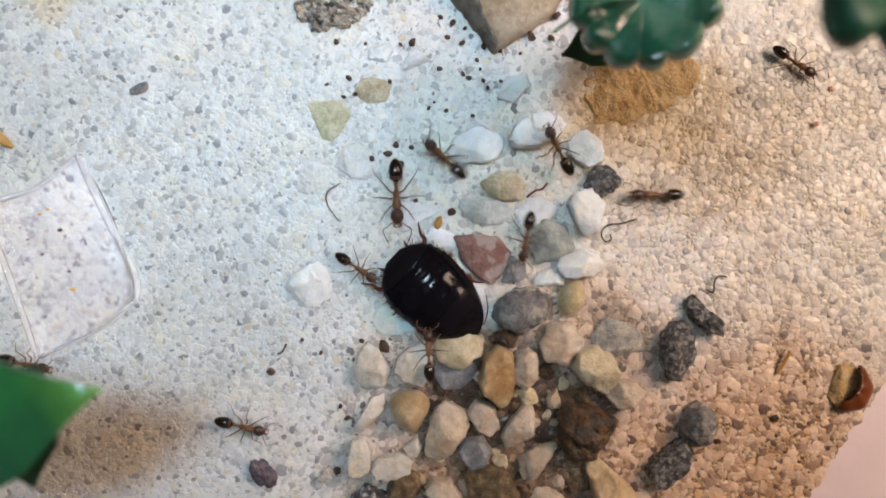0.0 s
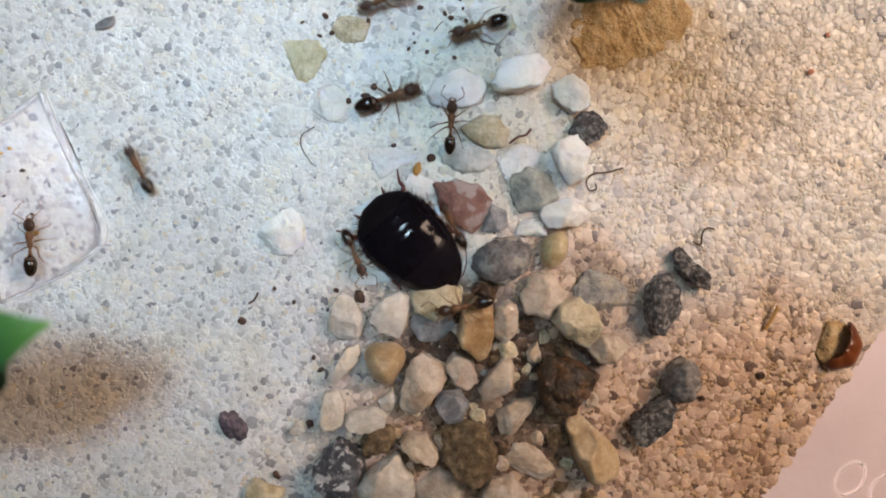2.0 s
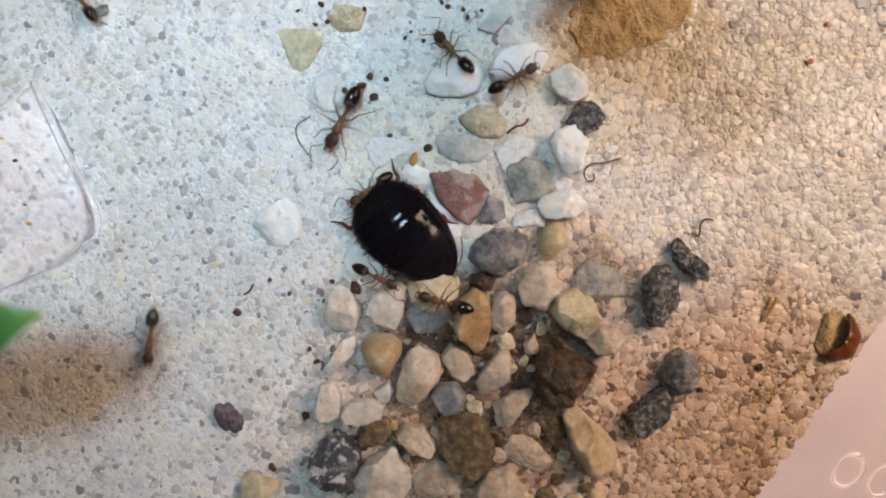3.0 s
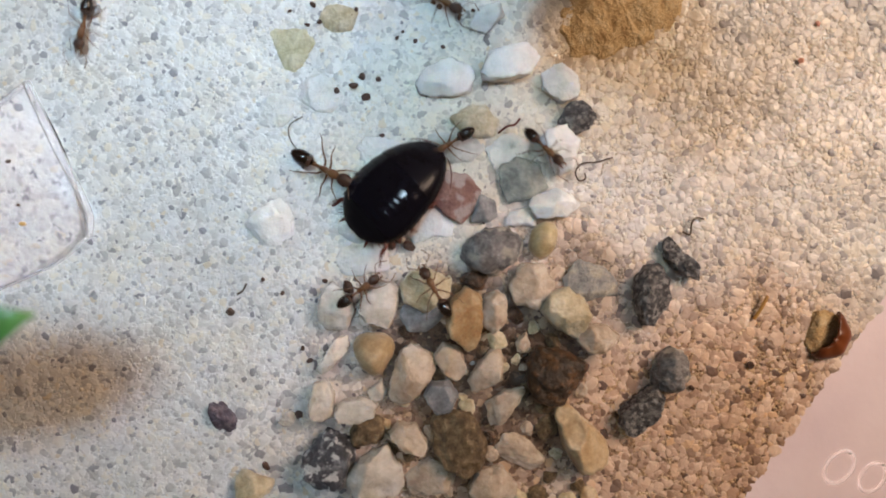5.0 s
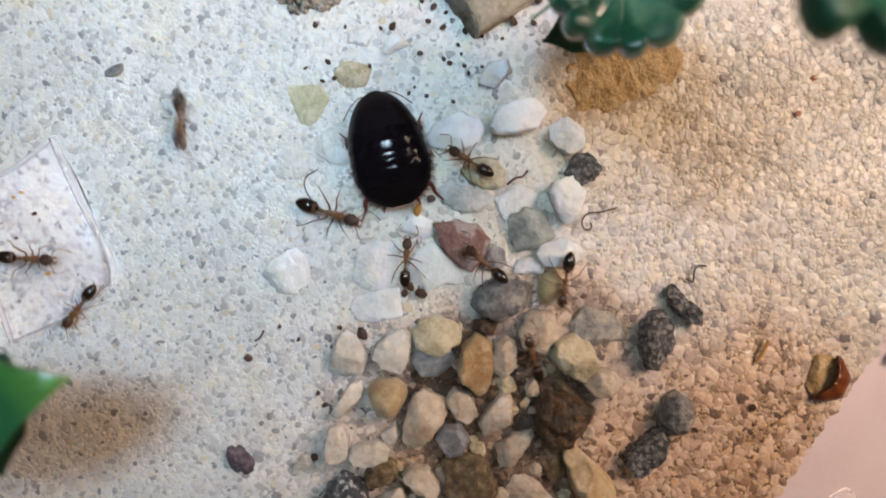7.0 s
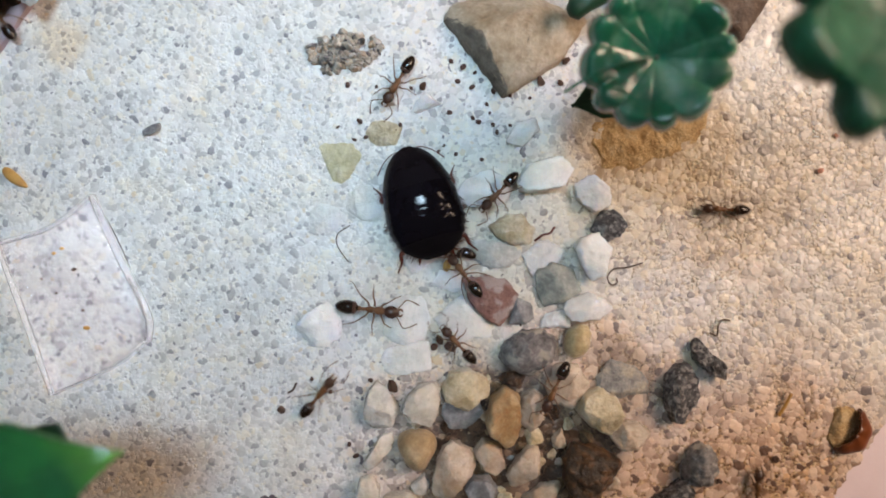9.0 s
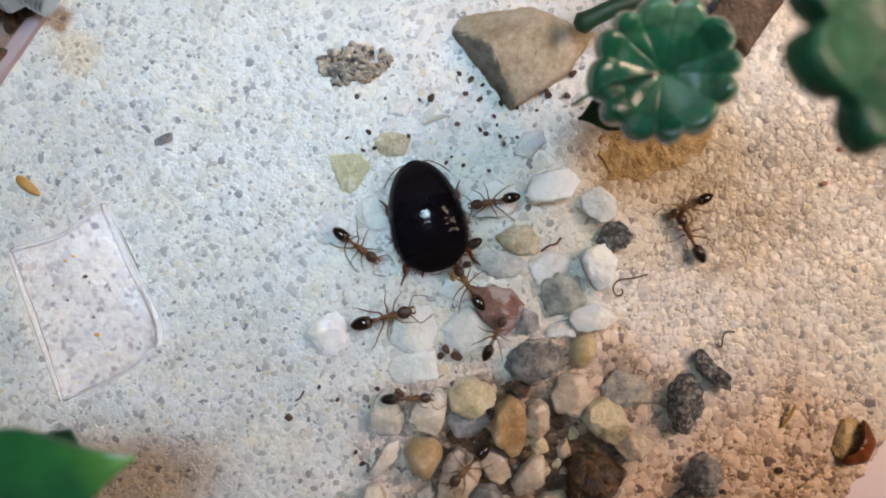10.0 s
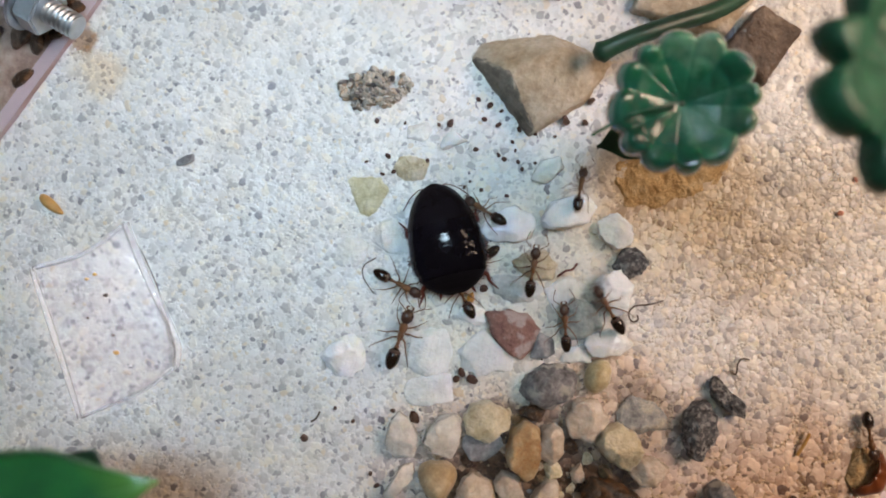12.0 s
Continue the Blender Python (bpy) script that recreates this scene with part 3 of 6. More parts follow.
pebble("milky translucent quartz chip half sunk in the sand", quartz, 11.15, 4.18, 4.75, 3.77, 31, 0.41, 22, facets=15)
shaped("bright white angular quartz pebble", white, 11.06, 13.62, 2.70, 23, [(-3.2, -1.1), (-2.0, 1.1), (1.7, 2.1), (3.2, 0.6), (2.3, -1.3), (-0.1, -2.1), (-2.6, -2.0)], facets=18)
shaped("bright white angular quartz pebble", white, 4.06, 11.93, 1.98, 24, [(-3.2, -0.7), (-1.8, 1.2), (0.7, 2.2), (3.2, 1.0), (2.9, -1.5), (0.7, -2.2), (-2.4, -1.9)], facets=18)
shaped("pale greyish quartz pebble in the heap", quartz, 16.50, 11.44, 2.16, 25, [(-2.0, 1.2), (0.0, 2.2), (1.9, 0.7), (2.0, -1.5), (0.1, -2.2), (-1.8, -0.6)], facets=15)
shaped("dark slate-grey gritty pebble on brown sand", slate, 18.34, 7.79, 2.16, 26, [(-2.0, -0.7), (-1.1, 1.5), (0.7, 1.9), (2.0, 0.3), (1.4, -1.0), (-0.1, -1.9)], facets=16)
shaped("bright white angular quartz pebble", white, 8.46, 18.35, 1.62, 27, [(-1.9, -1.1), (-0.7, 1.1), (1.5, 1.7), (1.9, 0.2), (-0.0, -1.7)], facets=10)
pebble("cream-coloured crumbly limestone pebble", cream, -7.23, 18.09, 4.34, 3.02, 9, 0.54, 28, facets=13)
shaped("yellow-green wedge-shaped stone sunk in pale sand", olive, -12.32, 14.42, 0.30, 29, [(-2.4, 2.3), (1.5, 2.5), (2.4, 1.1), (1.2, -1.5), (-0.3, -2.5), (-1.6, -0.2)], facets=7)
pebble("milky translucent quartz chip half sunk in the sand", quartz, -14.03, 8.18, 4.62, 3.77, 21, 0.41, 30, facets=15)
pebble("milky translucent quartz chip half sunk in the sand", quartz, -9.22, 10.05, 5.35, 4.38, -4, 0.45, 31, facets=15)
pebble("bright white angular quartz pebble", white, -14.44, -3.69, 5.3, 5.4, -7, 1.8, 77, facets=13)
pebble("bright white angular quartz pebble", white, 0.22, 1.36, 3.77, 2.55, -9, 0.9, 33, facets=13)
pebble("milky translucent quartz chip half sunk in the sand", quartz, -2.54, 3.98, 5.60, 3.53, 6, 0.36, 34, facets=13)
pebble("grey-green mottled pebble set in the sand", slatepale, 20.30, -10.09, 6.59, 4.81, -11, 1.05, 35, facets=14)
shaped("pale greyish quartz pebble in the heap", shaded, 13.72, -10.31, 2.89, 36, [(-2.5, -0.0), (-1.3, 2.2), (1.2, 2.5), (2.5, 0.0), (0.7, -2.5), (-1.8, -1.9)], facets=13)
shaped("cream-coloured crumbly limestone pebble", cream, 17.33, -13.09, 4.04, 37, [(-2.8, 0.3), (-2.1, 2.1), (0.1, 2.8), (1.7, 1.7), (2.8, -0.3), (1.2, -2.8), (-1.3, -1.5)], facets=18)
shaped("pale greyish quartz pebble in the heap", shaded, 20.98, -15.98, 2.89, 38, [(-2.5, -0.0), (-0.9, 1.6), (0.9, 1.5), (2.5, 0.4), (0.6, -1.6), (-1.2, -1.5)], facets=13)
shaped("pale greyish quartz pebble in the heap", shaded, 9.73, -13.13, 3.46, 39, [(-1.4, -0.2), (-1.1, 1.7), (0.3, 2.4), (1.4, 1.3), (1.3, -0.9), (-0.1, -2.4), (-1.2, -1.6)], facets=13)
shaped("tall orange-tan stone standing in the pebble heap", orange, 6.47, -13.88, 4.04, 40, [(-2.0, -0.6), (-1.3, 2.1), (-0.0, 3.5), (2.0, 2.4), (1.9, -0.4), (1.5, -3.0), (0.4, -3.5), (-1.6, -1.9)], facets=10)
shaped("cream-coloured crumbly limestone pebble", cream, 2.27, -10.98, 2.89, 41, [(-2.7, 0.5), (-1.9, 2.1), (0.2, 2.4), (2.7, 1.2), (2.7, -0.7), (-0.0, -2.4), (-2.2, -1.3)], facets=12)
shaped("pale greyish quartz pebble in the heap", milky, -2.79, -12.49, 3.08, 42, [(-2.2, -0.9), (-1.7, 0.7), (-0.3, 2.0), (1.3, 2.6), (2.2, 1.8), (2.1, -0.5), (1.1, -2.6), (-1.0, -2.0)], facets=16)
shaped("pale greyish quartz pebble in the heap", milky, -7.31, -12.73, 2.31, 43, [(-2.1, -0.9), (-1.7, 1.1), (-0.6, 2.7), (0.6, 1.8), (2.1, -0.3), (1.5, -2.3), (-1.0, -2.7)], facets=13)
shaped("milky translucent quartz chip half sunk in the sand", quartz, -4.62, -7.49, 1.00, 44, [(-2.9, -0.9), (-2.3, 1.0), (0.8, 1.9), (2.7, 2.0), (2.9, -1.2), (-0.1, -2.0), (-2.1, -1.8)], facets=12)
shaped("milky translucent quartz chip half sunk in the sand", quartz, -4.56, -3.32, 0.89, 45, [(-2.7, -1.6), (-2.2, 2.4), (-0.5, 2.9), (2.0, 2.8), (2.6, 0.3), (2.7, -2.2), (-0.5, -2.9)], facets=13)
shaped("smooth tan rounded pebble in the heap", tan, -3.19, -18.01, 4.04, 46, [(-2.5, 1.1), (-1.6, 2.3), (1.2, 2.4), (2.5, 1.1), (1.6, -0.7), (0.6, -2.4), (-1.1, -1.6)], facets=2)
shaped("pale greyish quartz pebble in the heap", milky, -7.69, -17.91, 2.50, 47, [(-1.8, -1.7), (-0.6, 0.1), (0.3, 1.6), (1.8, 2.2), (1.8, 0.5), (0.3, -1.3), (-0.9, -2.2)], facets=15)
shaped("pale greyish quartz pebble in the heap", shaded, 1.05, -19.92, 3.46, 48, [(-2.6, -1.4), (-1.9, 1.5), (-0.5, 3.4), (1.7, 2.3), (2.6, 0.5), (1.0, -1.7), (-0.8, -3.4), (-2.4, -2.8)], facets=12)
shaped("pale greyish quartz pebble in the heap", shaded, 5.03, -18.75, 2.31, 49, [(-1.9, 0.6), (-0.8, 2.1), (1.3, 1.4), (1.9, -1.2), (0.6, -2.1), (-0.8, -1.2)], facets=7)
shaped("pale greyish quartz pebble in the heap", shaded, 8.89, -19.65, 3.08, 50, [(-1.9, -0.9), (-0.9, 0.9), (0.4, 2.3), (1.6, 2.4), (1.9, 0.9), (1.7, -0.9), (-0.3, -1.8), (-1.4, -2.4)], facets=16)
shaped("small blue-grey smooth pebble", bluegrey, 4.10, -22.42, 2.89, 51, [(-1.9, 0.2), (-1.0, 1.6), (0.8, 1.8), (1.9, 0.4), (1.2, -1.5), (-0.6, -1.8)], facets=4)
shaped("pale greyish quartz pebble in the heap", milky, -2.81, -21.74, 1.92, 52, [(-1.1, -0.1), (0.5, 1.2), (1.1, 0.1), (0.7, -1.2), (-0.8, -1.2)], facets=5)
shaped("pale greyish quartz pebble in the heap", milky, -5.03, -23.85, 2.89, 53, [(-2.5, -0.2), (-1.6, 1.0), (0.9, 1.4), (2.5, 0.7), (1.9, -0.8), (-0.1, -1.4), (-1.9, -1.3)], facets=3)
shaped("pale greyish quartz pebble in the heap", milky, -8.77, -22.92, 2.89, 54, [(-1.4, -0.6), (-0.9, 1.9), (0.5, 2.3), (1.4, 0.8), (1.3, -1.4), (0.2, -2.3), (-1.1, -1.9)], facets=10)
shaped("dark brown rough stone with rusty patches", umber, 16.58, -19.85, 4.43, 55, [(-3.1, 1.6), (-2.0, 3.1), (0.5, 2.7), (3.1, 1.3), (2.4, -0.5), (0.6, -2.7), (-1.9, -3.1), (-3.0, -1.3)], facets=12)
shaped("pale greyish quartz pebble in the heap", shaded, 11.25, -23.50, 2.12, 56, [(-2.3, 0.3), (-0.5, 1.7), (2.3, 2.3), (1.4, 0.6), (-0.4, -1.9), (-1.9, -2.3)], facets=13)
shaped("brown gritty stone at the foot of the heap", brown, 6.12, -27.58, 3.85, 57, [(-3.1, 2.9), (-1.6, 3.5), (1.4, 3.5), (3.1, 0.2), (2.6, -2.3), (1.2, -3.5), (-1.5, -2.3), (-3.1, 0.1)], facets=12)
shaped("tan wedge-shaped sandstone with a flat face", tan, 19.45, -26.83, 3.85, 58, [(-3.0, 3.3), (-1.5, 3.7), (0.8, 1.7), (2.8, -0.4), (3.0, -1.7), (2.2, -3.4), (-0.3, -3.7), (-2.2, -0.5)], facets=12)
shaped("pale greyish quartz pebble in the heap", shaded, 0.59, -26.84, 3.27, 59, [(-2.1, 0.4), (-1.2, 1.7), (0.8, 1.5), (2.1, -0.4), (1.9, -1.7), (-0.3, -1.4)], facets=12)
shaped("black and white speckled granite pebble", speckle, -7.90, -29.24, 3.85, 60, [(-2.9, -0.2), (-2.0, 1.7), (-0.2, 3.2), (2.2, 2.3), (2.9, 1.1), (1.6, -2.6), (-0.8, -3.2), (-2.3, -2.0)], facets=6)
shaped("large pinkish-white angular quartz pebble", milky, -2.99, -30.42, 3.85, 61, [(-3.2, -1.1), (-1.8, 1.1), (1.5, 3.2), (2.2, 1.1), (3.2, 0.2), (2.9, -2.7), (-2.1, -3.2)], facets=15)
shaped("large pinkish-white angular quartz pebble", shaded, 9.78, -32.08, 3.27, 62, [(-2.7, -0.3), (-1.6, 1.8), (0.9, 2.2), (2.7, 0.3), (2.5, -1.5), (-2.1, -2.2)], facets=15)
pebble("brown gritty stone at the foot of the heap", brown, -3.94, -26.12, 4.49, 3.81, 31, 2.31, 63, facets=8)
pebble("large pinkish-white angular quartz pebble", shaded, 12.82, -28.54, 5.75, 3.83, -14, 1.35, 64, facets=18)
pebble("pale greyish quartz pebble in the heap", shaded, 3.08, -31.27, 5.86, 4.23, 11, 1.92, 65, facets=13)
pebble("milky translucent quartz chip half sunk in the sand", bluegrey, 1.93, -13.66, 4.80, 3.84, 1, 1.15, 66, facets=8)
pebble("dark brown rough stone with rusty patches", umber, 7.64, -9.92, 3.15, 2.46, 21, 1.64, 67, facets=8)
shaped("dark slate-grey gritty pebble on brown sand", slate, 26.82, -11.09, 3.40, 68, [(-1.9, -1.0), (-2.0, 1.4), (-0.8, 2.7), (1.0, 3.3), (1.9, 1.5), (2.0, -0.9), (0.5, -3.1), (-1.0, -3.3)], facets=10)
shaped("dark slate-grey gritty pebble on brown sand", slate, 29.88, -7.04, 2.55, 69, [(-2.0, 1.5), (-1.4, 2.4), (0.1, 0.5), (2.0, -0.7), (1.7, -2.4), (-0.1, -1.7), (-1.7, -0.3)], facets=12)
shaped("dark slate-grey gritty pebble on brown sand", slate, 25.80, -23.75, 2.89, 70, [(-2.1, -1.8), (-2.4, -0.3), (-0.0, 1.9), (1.3, 3.1), (2.4, 1.3), (1.6, -0.8), (-0.8, -3.1)], facets=14)
shaped("rough grey rounded pebble with pale mineral patches", grey, 29.04, -19.48, 4.20, 71, [(-1.7, 0.8), (-0.8, 2.6), (1.3, 2.4), (2.0, 0.2), (1.1, -2.2), (-0.7, -2.6), (-2.0, -1.0)], facets=6)
pebble("dark purple gritty stone sunk in the sand", purple, -19.49, -24.95, 2.78, 3.99, 23, 1.7, 72, facets=12)
pebble("cream-coloured crumbly limestone pebble", cream, -16.15, -32.16, 4.48, 3.40, 13, 2.5, 73, facets=12)
pebble("pale greyish quartz pebble in the heap", milky, -12.52, -25.13, 2.06, 1.78, 1, 1.15, 74, facets=5)
pebble("bright white angular quartz pebble", white, -2.38, 21.47, 3.28, 2.23, 1, 1.08, 75, facets=10)
pebble("milky translucent quartz chip half sunk in the sand", quartz, -6.48, 22.31, 3.02, 2.37, 21, 0.36, 76, facets=10)


def small_stones():
    """Small stones that fill the gaps of the heap."""
    rng = random.Random(8)
    kinds = [("small quartz stone toned for shade between larger pebbles", shaded), ("small cream stone between larger pebbles", cream), ("small brown stone between larger pebbles", brown),
             ("small tan stone between larger pebbles", tan), ("small dark brown stone between larger pebbles", umber)]
    made = 0
    while made < 64:
        x, y = rng.uniform(-5, 21), rng.uniform(-36, -9)
        if y > -9 - 0.55 * abs(x - 4):
            continue
        w = rng.uniform(1.3, 3.0)
        if any(math.hypot(x - a, y - b) < (r + w / 2) * 0.80 for a, b, r in STANDING):
            w *= 0.6
            if any(math.hypot(x - a, y - b) < (r + w / 2) * 0.66 for a, b, r in STANDING):
                continue
        label, mat = kinds[rng.choice((0, 0, 0, 1, 1, 2, 2, 3, 4))]
        pebble(label, mat, x, y, w, w * rng.uniform(0.65, 0.95), rng.uniform(0, 180), w * rng.uniform(0.35, 0.55), 1200 + made, facets=rng.choice((8, 11, 14)))
        made += 1


small_stones()


def hull_stone(name, label, mat, points, x, y, angle, group="", cuts=5, rough=0.16):
    """A broken rock: the hull of a few corners, its faces divided and roughened."""
    bm = bmesh.new()
    for p in points:
        bm.verts.new(p)
    bmesh.ops.convex_hull(bm, input=bm.verts)
    bmesh.ops.delete(bm, geom=[v for v in bm.verts if not v.link_faces], context="VERTS")
    bmesh.ops.bevel(bm, geom=bm.edges[:], offset=0.22, segments=1, affect="EDGES")
    bmesh.ops.triangulate(bm, faces=bm.faces[:])
    for _ in range(cuts):
        edges = [e for e in bm.edges if e.calc_length() > 0.9]
        if not edges:
            break
        bmesh.ops.subdivide_edges(bm, edges=edges, cuts=1)
        bmesh.ops.triangulate(bm, faces=[q for q in bm.faces if len(q.verts) > 3])
    for v in bm.verts:
        v.co += v.normal * (rough * noise.noise(v.co * 0.8) + rough * 0.8 * noise.noise(v.co * 2.7))
    v = [tuple(q.co) for q in bm.verts]
    bm.verts.index_update()
    f = [tuple(q.index for q in face.verts) for face in bm.faces]
    bm.free()
    ob = build(name, [(v, f)], mat, at=at_mm(x, y, 0, 0, 0, angle))
    TERRAIN.append(ob)
    return tagged(ob, label, "rock", group)


slab_rock = hull_stone("rock", "flat tan sandstone slab with shade painted on one face", sandstone,
           [(-7.3, 2.6, -0.5), (-6.9, 2.6, 0.7), (-3.0, 0.3, 4.0), (-0.4, -6.5, -0.5), (0.3, -6.0, 2.0), (6.2, -1.9, 1.8), (6.5, -2.2, -0.5), (9.3, 2.6, 0.6), (9.5, 2.8, -0.5), (3.3, 3.1, 3.8), (-5.8, 4.3, 0.6), (-6.0, 4.6, -0.5), (2.0, 5.6, 0.5), (2.4, 6.0, -0.5)],
           6.4, 28.5, 0, "broken rocks")
# Faces turned away from the lamps get a darker tone that paints their shade.
slab_rock.data.materials.append(rock("shaded_sandstone", (0.17, 0.145, 0.115), (0.29, 0.25, 0.205), (0.40, 0.36, 0.30), 420, 0.7, 1.0))
for face in slab_rock.data.polygons:
    if face.normal.x < -0.25 and face.normal.y < 0.0:
        face.material_index = 1
hull_stone("rock", "dark brown broken rock with a tan weathered face", darkrock,
           [(-4.6, 0.0, -0.5), (-4.6, 0.2, 2.6), (-0.5, 5.0, 2.8), (-0.2, 5.4, -0.5), (4.4, 2.6, 2.0), (4.8, 2.8, -0.5), (0.4, -3.6, 1.6), (0.6, -4.0, -0.5)],
           32.6, 32.5, 0, "broken rocks")
hull_stone("rock", "tan sandstone chunk behind the round leaf", sandstone,
           [(-8.0, 0.5, -0.5), (-7.6, 0.5, 1.8), (-5.0, 6.0, 2.2), (-5.0, 6.4, -0.5), (7.5, 4.0, 2.4), (8.0, 4.0, -0.5), (2.8, -2.2, 2.2), (3.0, -2.6, -0.5)],
           25.4, 36.6, 0, "broken rocks")
hull_stone("rock", "reddish brown rock at the far end of the sand", umber,
           [(-5.0, -1.0, -0.5), (-4.6, -0.8, 2.0), (4.6, -1.2, 2.0), (5.2, -1.4, -0.5), (4.0, 3.0, 2.2), (-4.0, 3.2, 2.2), (0.0, 4.0, -0.5)],
           4.6, 39.6, 0, "broken rocks")


def clay_patch():
    """A low flat cake of ochre clay with a ragged edge and a combed face."""
    verts, faces, rings, segs = [(0, 0, 0.4)], [], 34, 110
    for i in range(1, rings + 1):
        r = i / rings
        for j in range(segs):
            a = 2 * math.pi * j / segs
            c, s = math.cos(a), math.sin(a)
            reach = 1 / max(abs(c) / 7.2, abs(s) / 4.3, (abs(c) / 7.2 + abs(s) / 4.3) / 1.6)
            reach *= 1 + 0.13 * noise.noise(Vector((2.2 * c, 2.2 * s, 4))) + 0.09 * noise.noise(Vector((7 * c, 7 * s, 1)))
            x, y = reach * r * c, reach * r * s
            z = 0.40 + 0.5 * noise.noise(Vector((x * 0.5, y * 0.5, 7))) + 0.20 * noise.noise(Vector((x * 2.6, y * 0.7, 3))) + 0.10 * noise.noise(Vector((x * 4, y * 4, 0)))
            verts.append((x, y, z + 0.1 - 0.5 * max(0.0, r - 0.5) / 0.5 - 0.5 * max(0.0, r - 0.9) / 0.1))
    for j in range(segs):
        faces.append((0, 1 + j, 1 + (j + 1) % segs))
    for i in range(rings - 1):
        for j in range(segs):
            o, k = 1 + i * segs, (j + 1) % segs
            faces.append((o + j, o + segs + j, o + segs + k, o + k))
    ob = build("clay_block", [(verts, faces)], clay, at=at_mm(23.2, 19.4, 0, 0, 0, 22))
    TERRAIN.append(ob)
    return tagged(ob, "flat ochre clay cake crumbling into the sand", "clay")


clay_patch()


def gravel_lump():
    """Grit stuck together in one lump."""
    rng = np.random.RandomState(12)
    thing = empty("gravel_lump", at_mm(-11.8, 27.2, 0.1), "grey-brown lump of grit stuck together on the sand", "stone")
    shapes = []
    for i in range(9):
        v, f = cut_stone(400 + i, 7, source=ICO2)
        shapes.append(build("grit", [(v * (0.46, 0.34, 0.26), f)], (lumpstone, shaded, lumpstone, lumpstone, lumpstone, grey, milky, lumpstone, slate)[i], thing, smooth=False).data)
    for i in range(210):
        a = rng.uniform(0, 6.28)
        d = math.sqrt(rng.uniform()) * 2.9 * (1 + 0.25 * math.sin(2 * a + 1) + 0.12 * math.sin(5 * a))
        ob = thing.children[i] if i < 9 else new("grit", shapes[i % 9])
        ob.parent = thing
        s = rng.uniform(0.6, 1.5)
        ob.matrix_basis = at_mm(d * math.cos(a) * 1.15, d * math.sin(a) * 0.85, max(0.1, 0.75 - 0.09 * d * d + rng.uniform(-0.25, 0.35)), *rng.uniform(0, 360, 3)) @ Matrix.Diagonal((s, s, s, 1))
    return thing


gravel_lump()
# ---- clear plastic scrap, acrylic wall, bolt ----


def plastic_scrap():
    """A bent-off piece of a clear tray: a thin sheet with a thick moulded rim on two sides."""
    a, b, c, d = Vector((-50.6, 5.2, 0)), Vector((-40.0, 10.7, 0)), Vector((-33.6, -5.6, 0)), Vector((-44.4, -11.8, 0))
    thing = empty("plastic_scrap", at_mm(0, 0, 0.55), "scrap of clear scratched plastic tray lying on the sand", "plastic")
    outline = []
    for p, q, bow in ((a, b, 0.9), (b, c, -0.9), (c, d, -0.6), (d, a, 0.3)):
        out = Vector(((q - p).y, -(q - p).x, 0)).normalized()
        for i in range(8):
            u = i / 8
            outline.append(p.lerp(q, u) - out * bow * math.sin(math.pi * u) * -1)
    mid = (a + b + c + d) / 4
    n = len(outline)
    verts, faces = [], []
    for z in (0.0, 0.35):
        for s in (1.0, 0.75, 0.5, 0.25):
            for i, p in enumerate(outline):
                q = mid.lerp(p, s)
                if i in (16, 17) and s == 1.0:
                    q = mid.lerp(p, 0.965)
                verts.append((q.x, q.y, z + 0.12 * noise.noise(q * 0.2)))
    for k in range(2):
        for r in range(3):
            for i in range(n):
                j = (i + 1) % n
                o = (k * 4 + r) * n
                quad = (o + i, o + j, o + n + j, o + n + i)
                faces.append(quad if k else quad[::-1])
        o = (k * 4 + 3) * n
        faces.append(tuple(range(o, o + n)) if k == 0 else tuple(range(o + n - 1, o - 1, -1)))
    for i in range(n):
        j = (i + 1) % n
        faces.append((j, i, 4 * n + i, 4 * n + j))
    part_sheet = build("sheet", [(verts, faces)], plastic, thing)
    bm = bmesh.new()
    bm.from_mesh(part_sheet.data)
    bmesh.ops.recalc_face_normals(bm, faces=bm.faces[:])
    bm.to_mesh(part_sheet.data)
    bm.free()
    lift = Vector((0, 0, 0.55))
    rim_long = build("rim", [tube([p + lift for p in bent([b, b.lerp(c, 0.4) + Vector((0.3, 0.2, 0)), b.lerp(c, 0.85) + Vector((0.9, 0.5, 0)), c])], 0.45, 10)], rim_plastic, thing, "thick moulded clear rim")
    rim_short = build("rim", [tube([p + lift for p in bent([d, d.lerp(a, 0.5), a])], 0.34, 10)], rim_plastic, thing, "thick moulded clear rim")
    rim_top = build("rim", [tube([p + lift * 0.6 for p in bent([a, a.lerp(b, 0.5) + Vector((0.5, -0.9, 0)), b])], 0.30, 10)], rim_plastic, thing, "thin moulded clear rim")
    rim_low = build("rim", [tube([p + lift * 0.6 for p in bent([c, c.lerp(d, 0.4) + Vector((0.5, -0.5, 0)), d])], 0.2, 10)], rim_plastic, thing, "thin moulded clear rim")
    for ob in (part_sheet, rim_long, rim_short, rim_top, rim_low):
        ob.visible_shadow = False
    TERRAIN.append(part_sheet)
    rng = np.random.RandomState(3)
    for i in range(7):
        u, v = rng.uniform(0.2, 0.8, 2)
        p = a.lerp(b, u).lerp(d.lerp(c, u), v)
        build("dirt_fleck", [(cut_stone(70 + i, 4, source=ICO2)[0] * (0.32, 0.2, 0.1) * rng.uniform(0.5, 1.3) + (p.x, p.y, 0.42), ICO2[1])], husk_gold if i % 2 else crumbrock, thing, "brown dirt fleck")
    return thing


plastic_scrap()


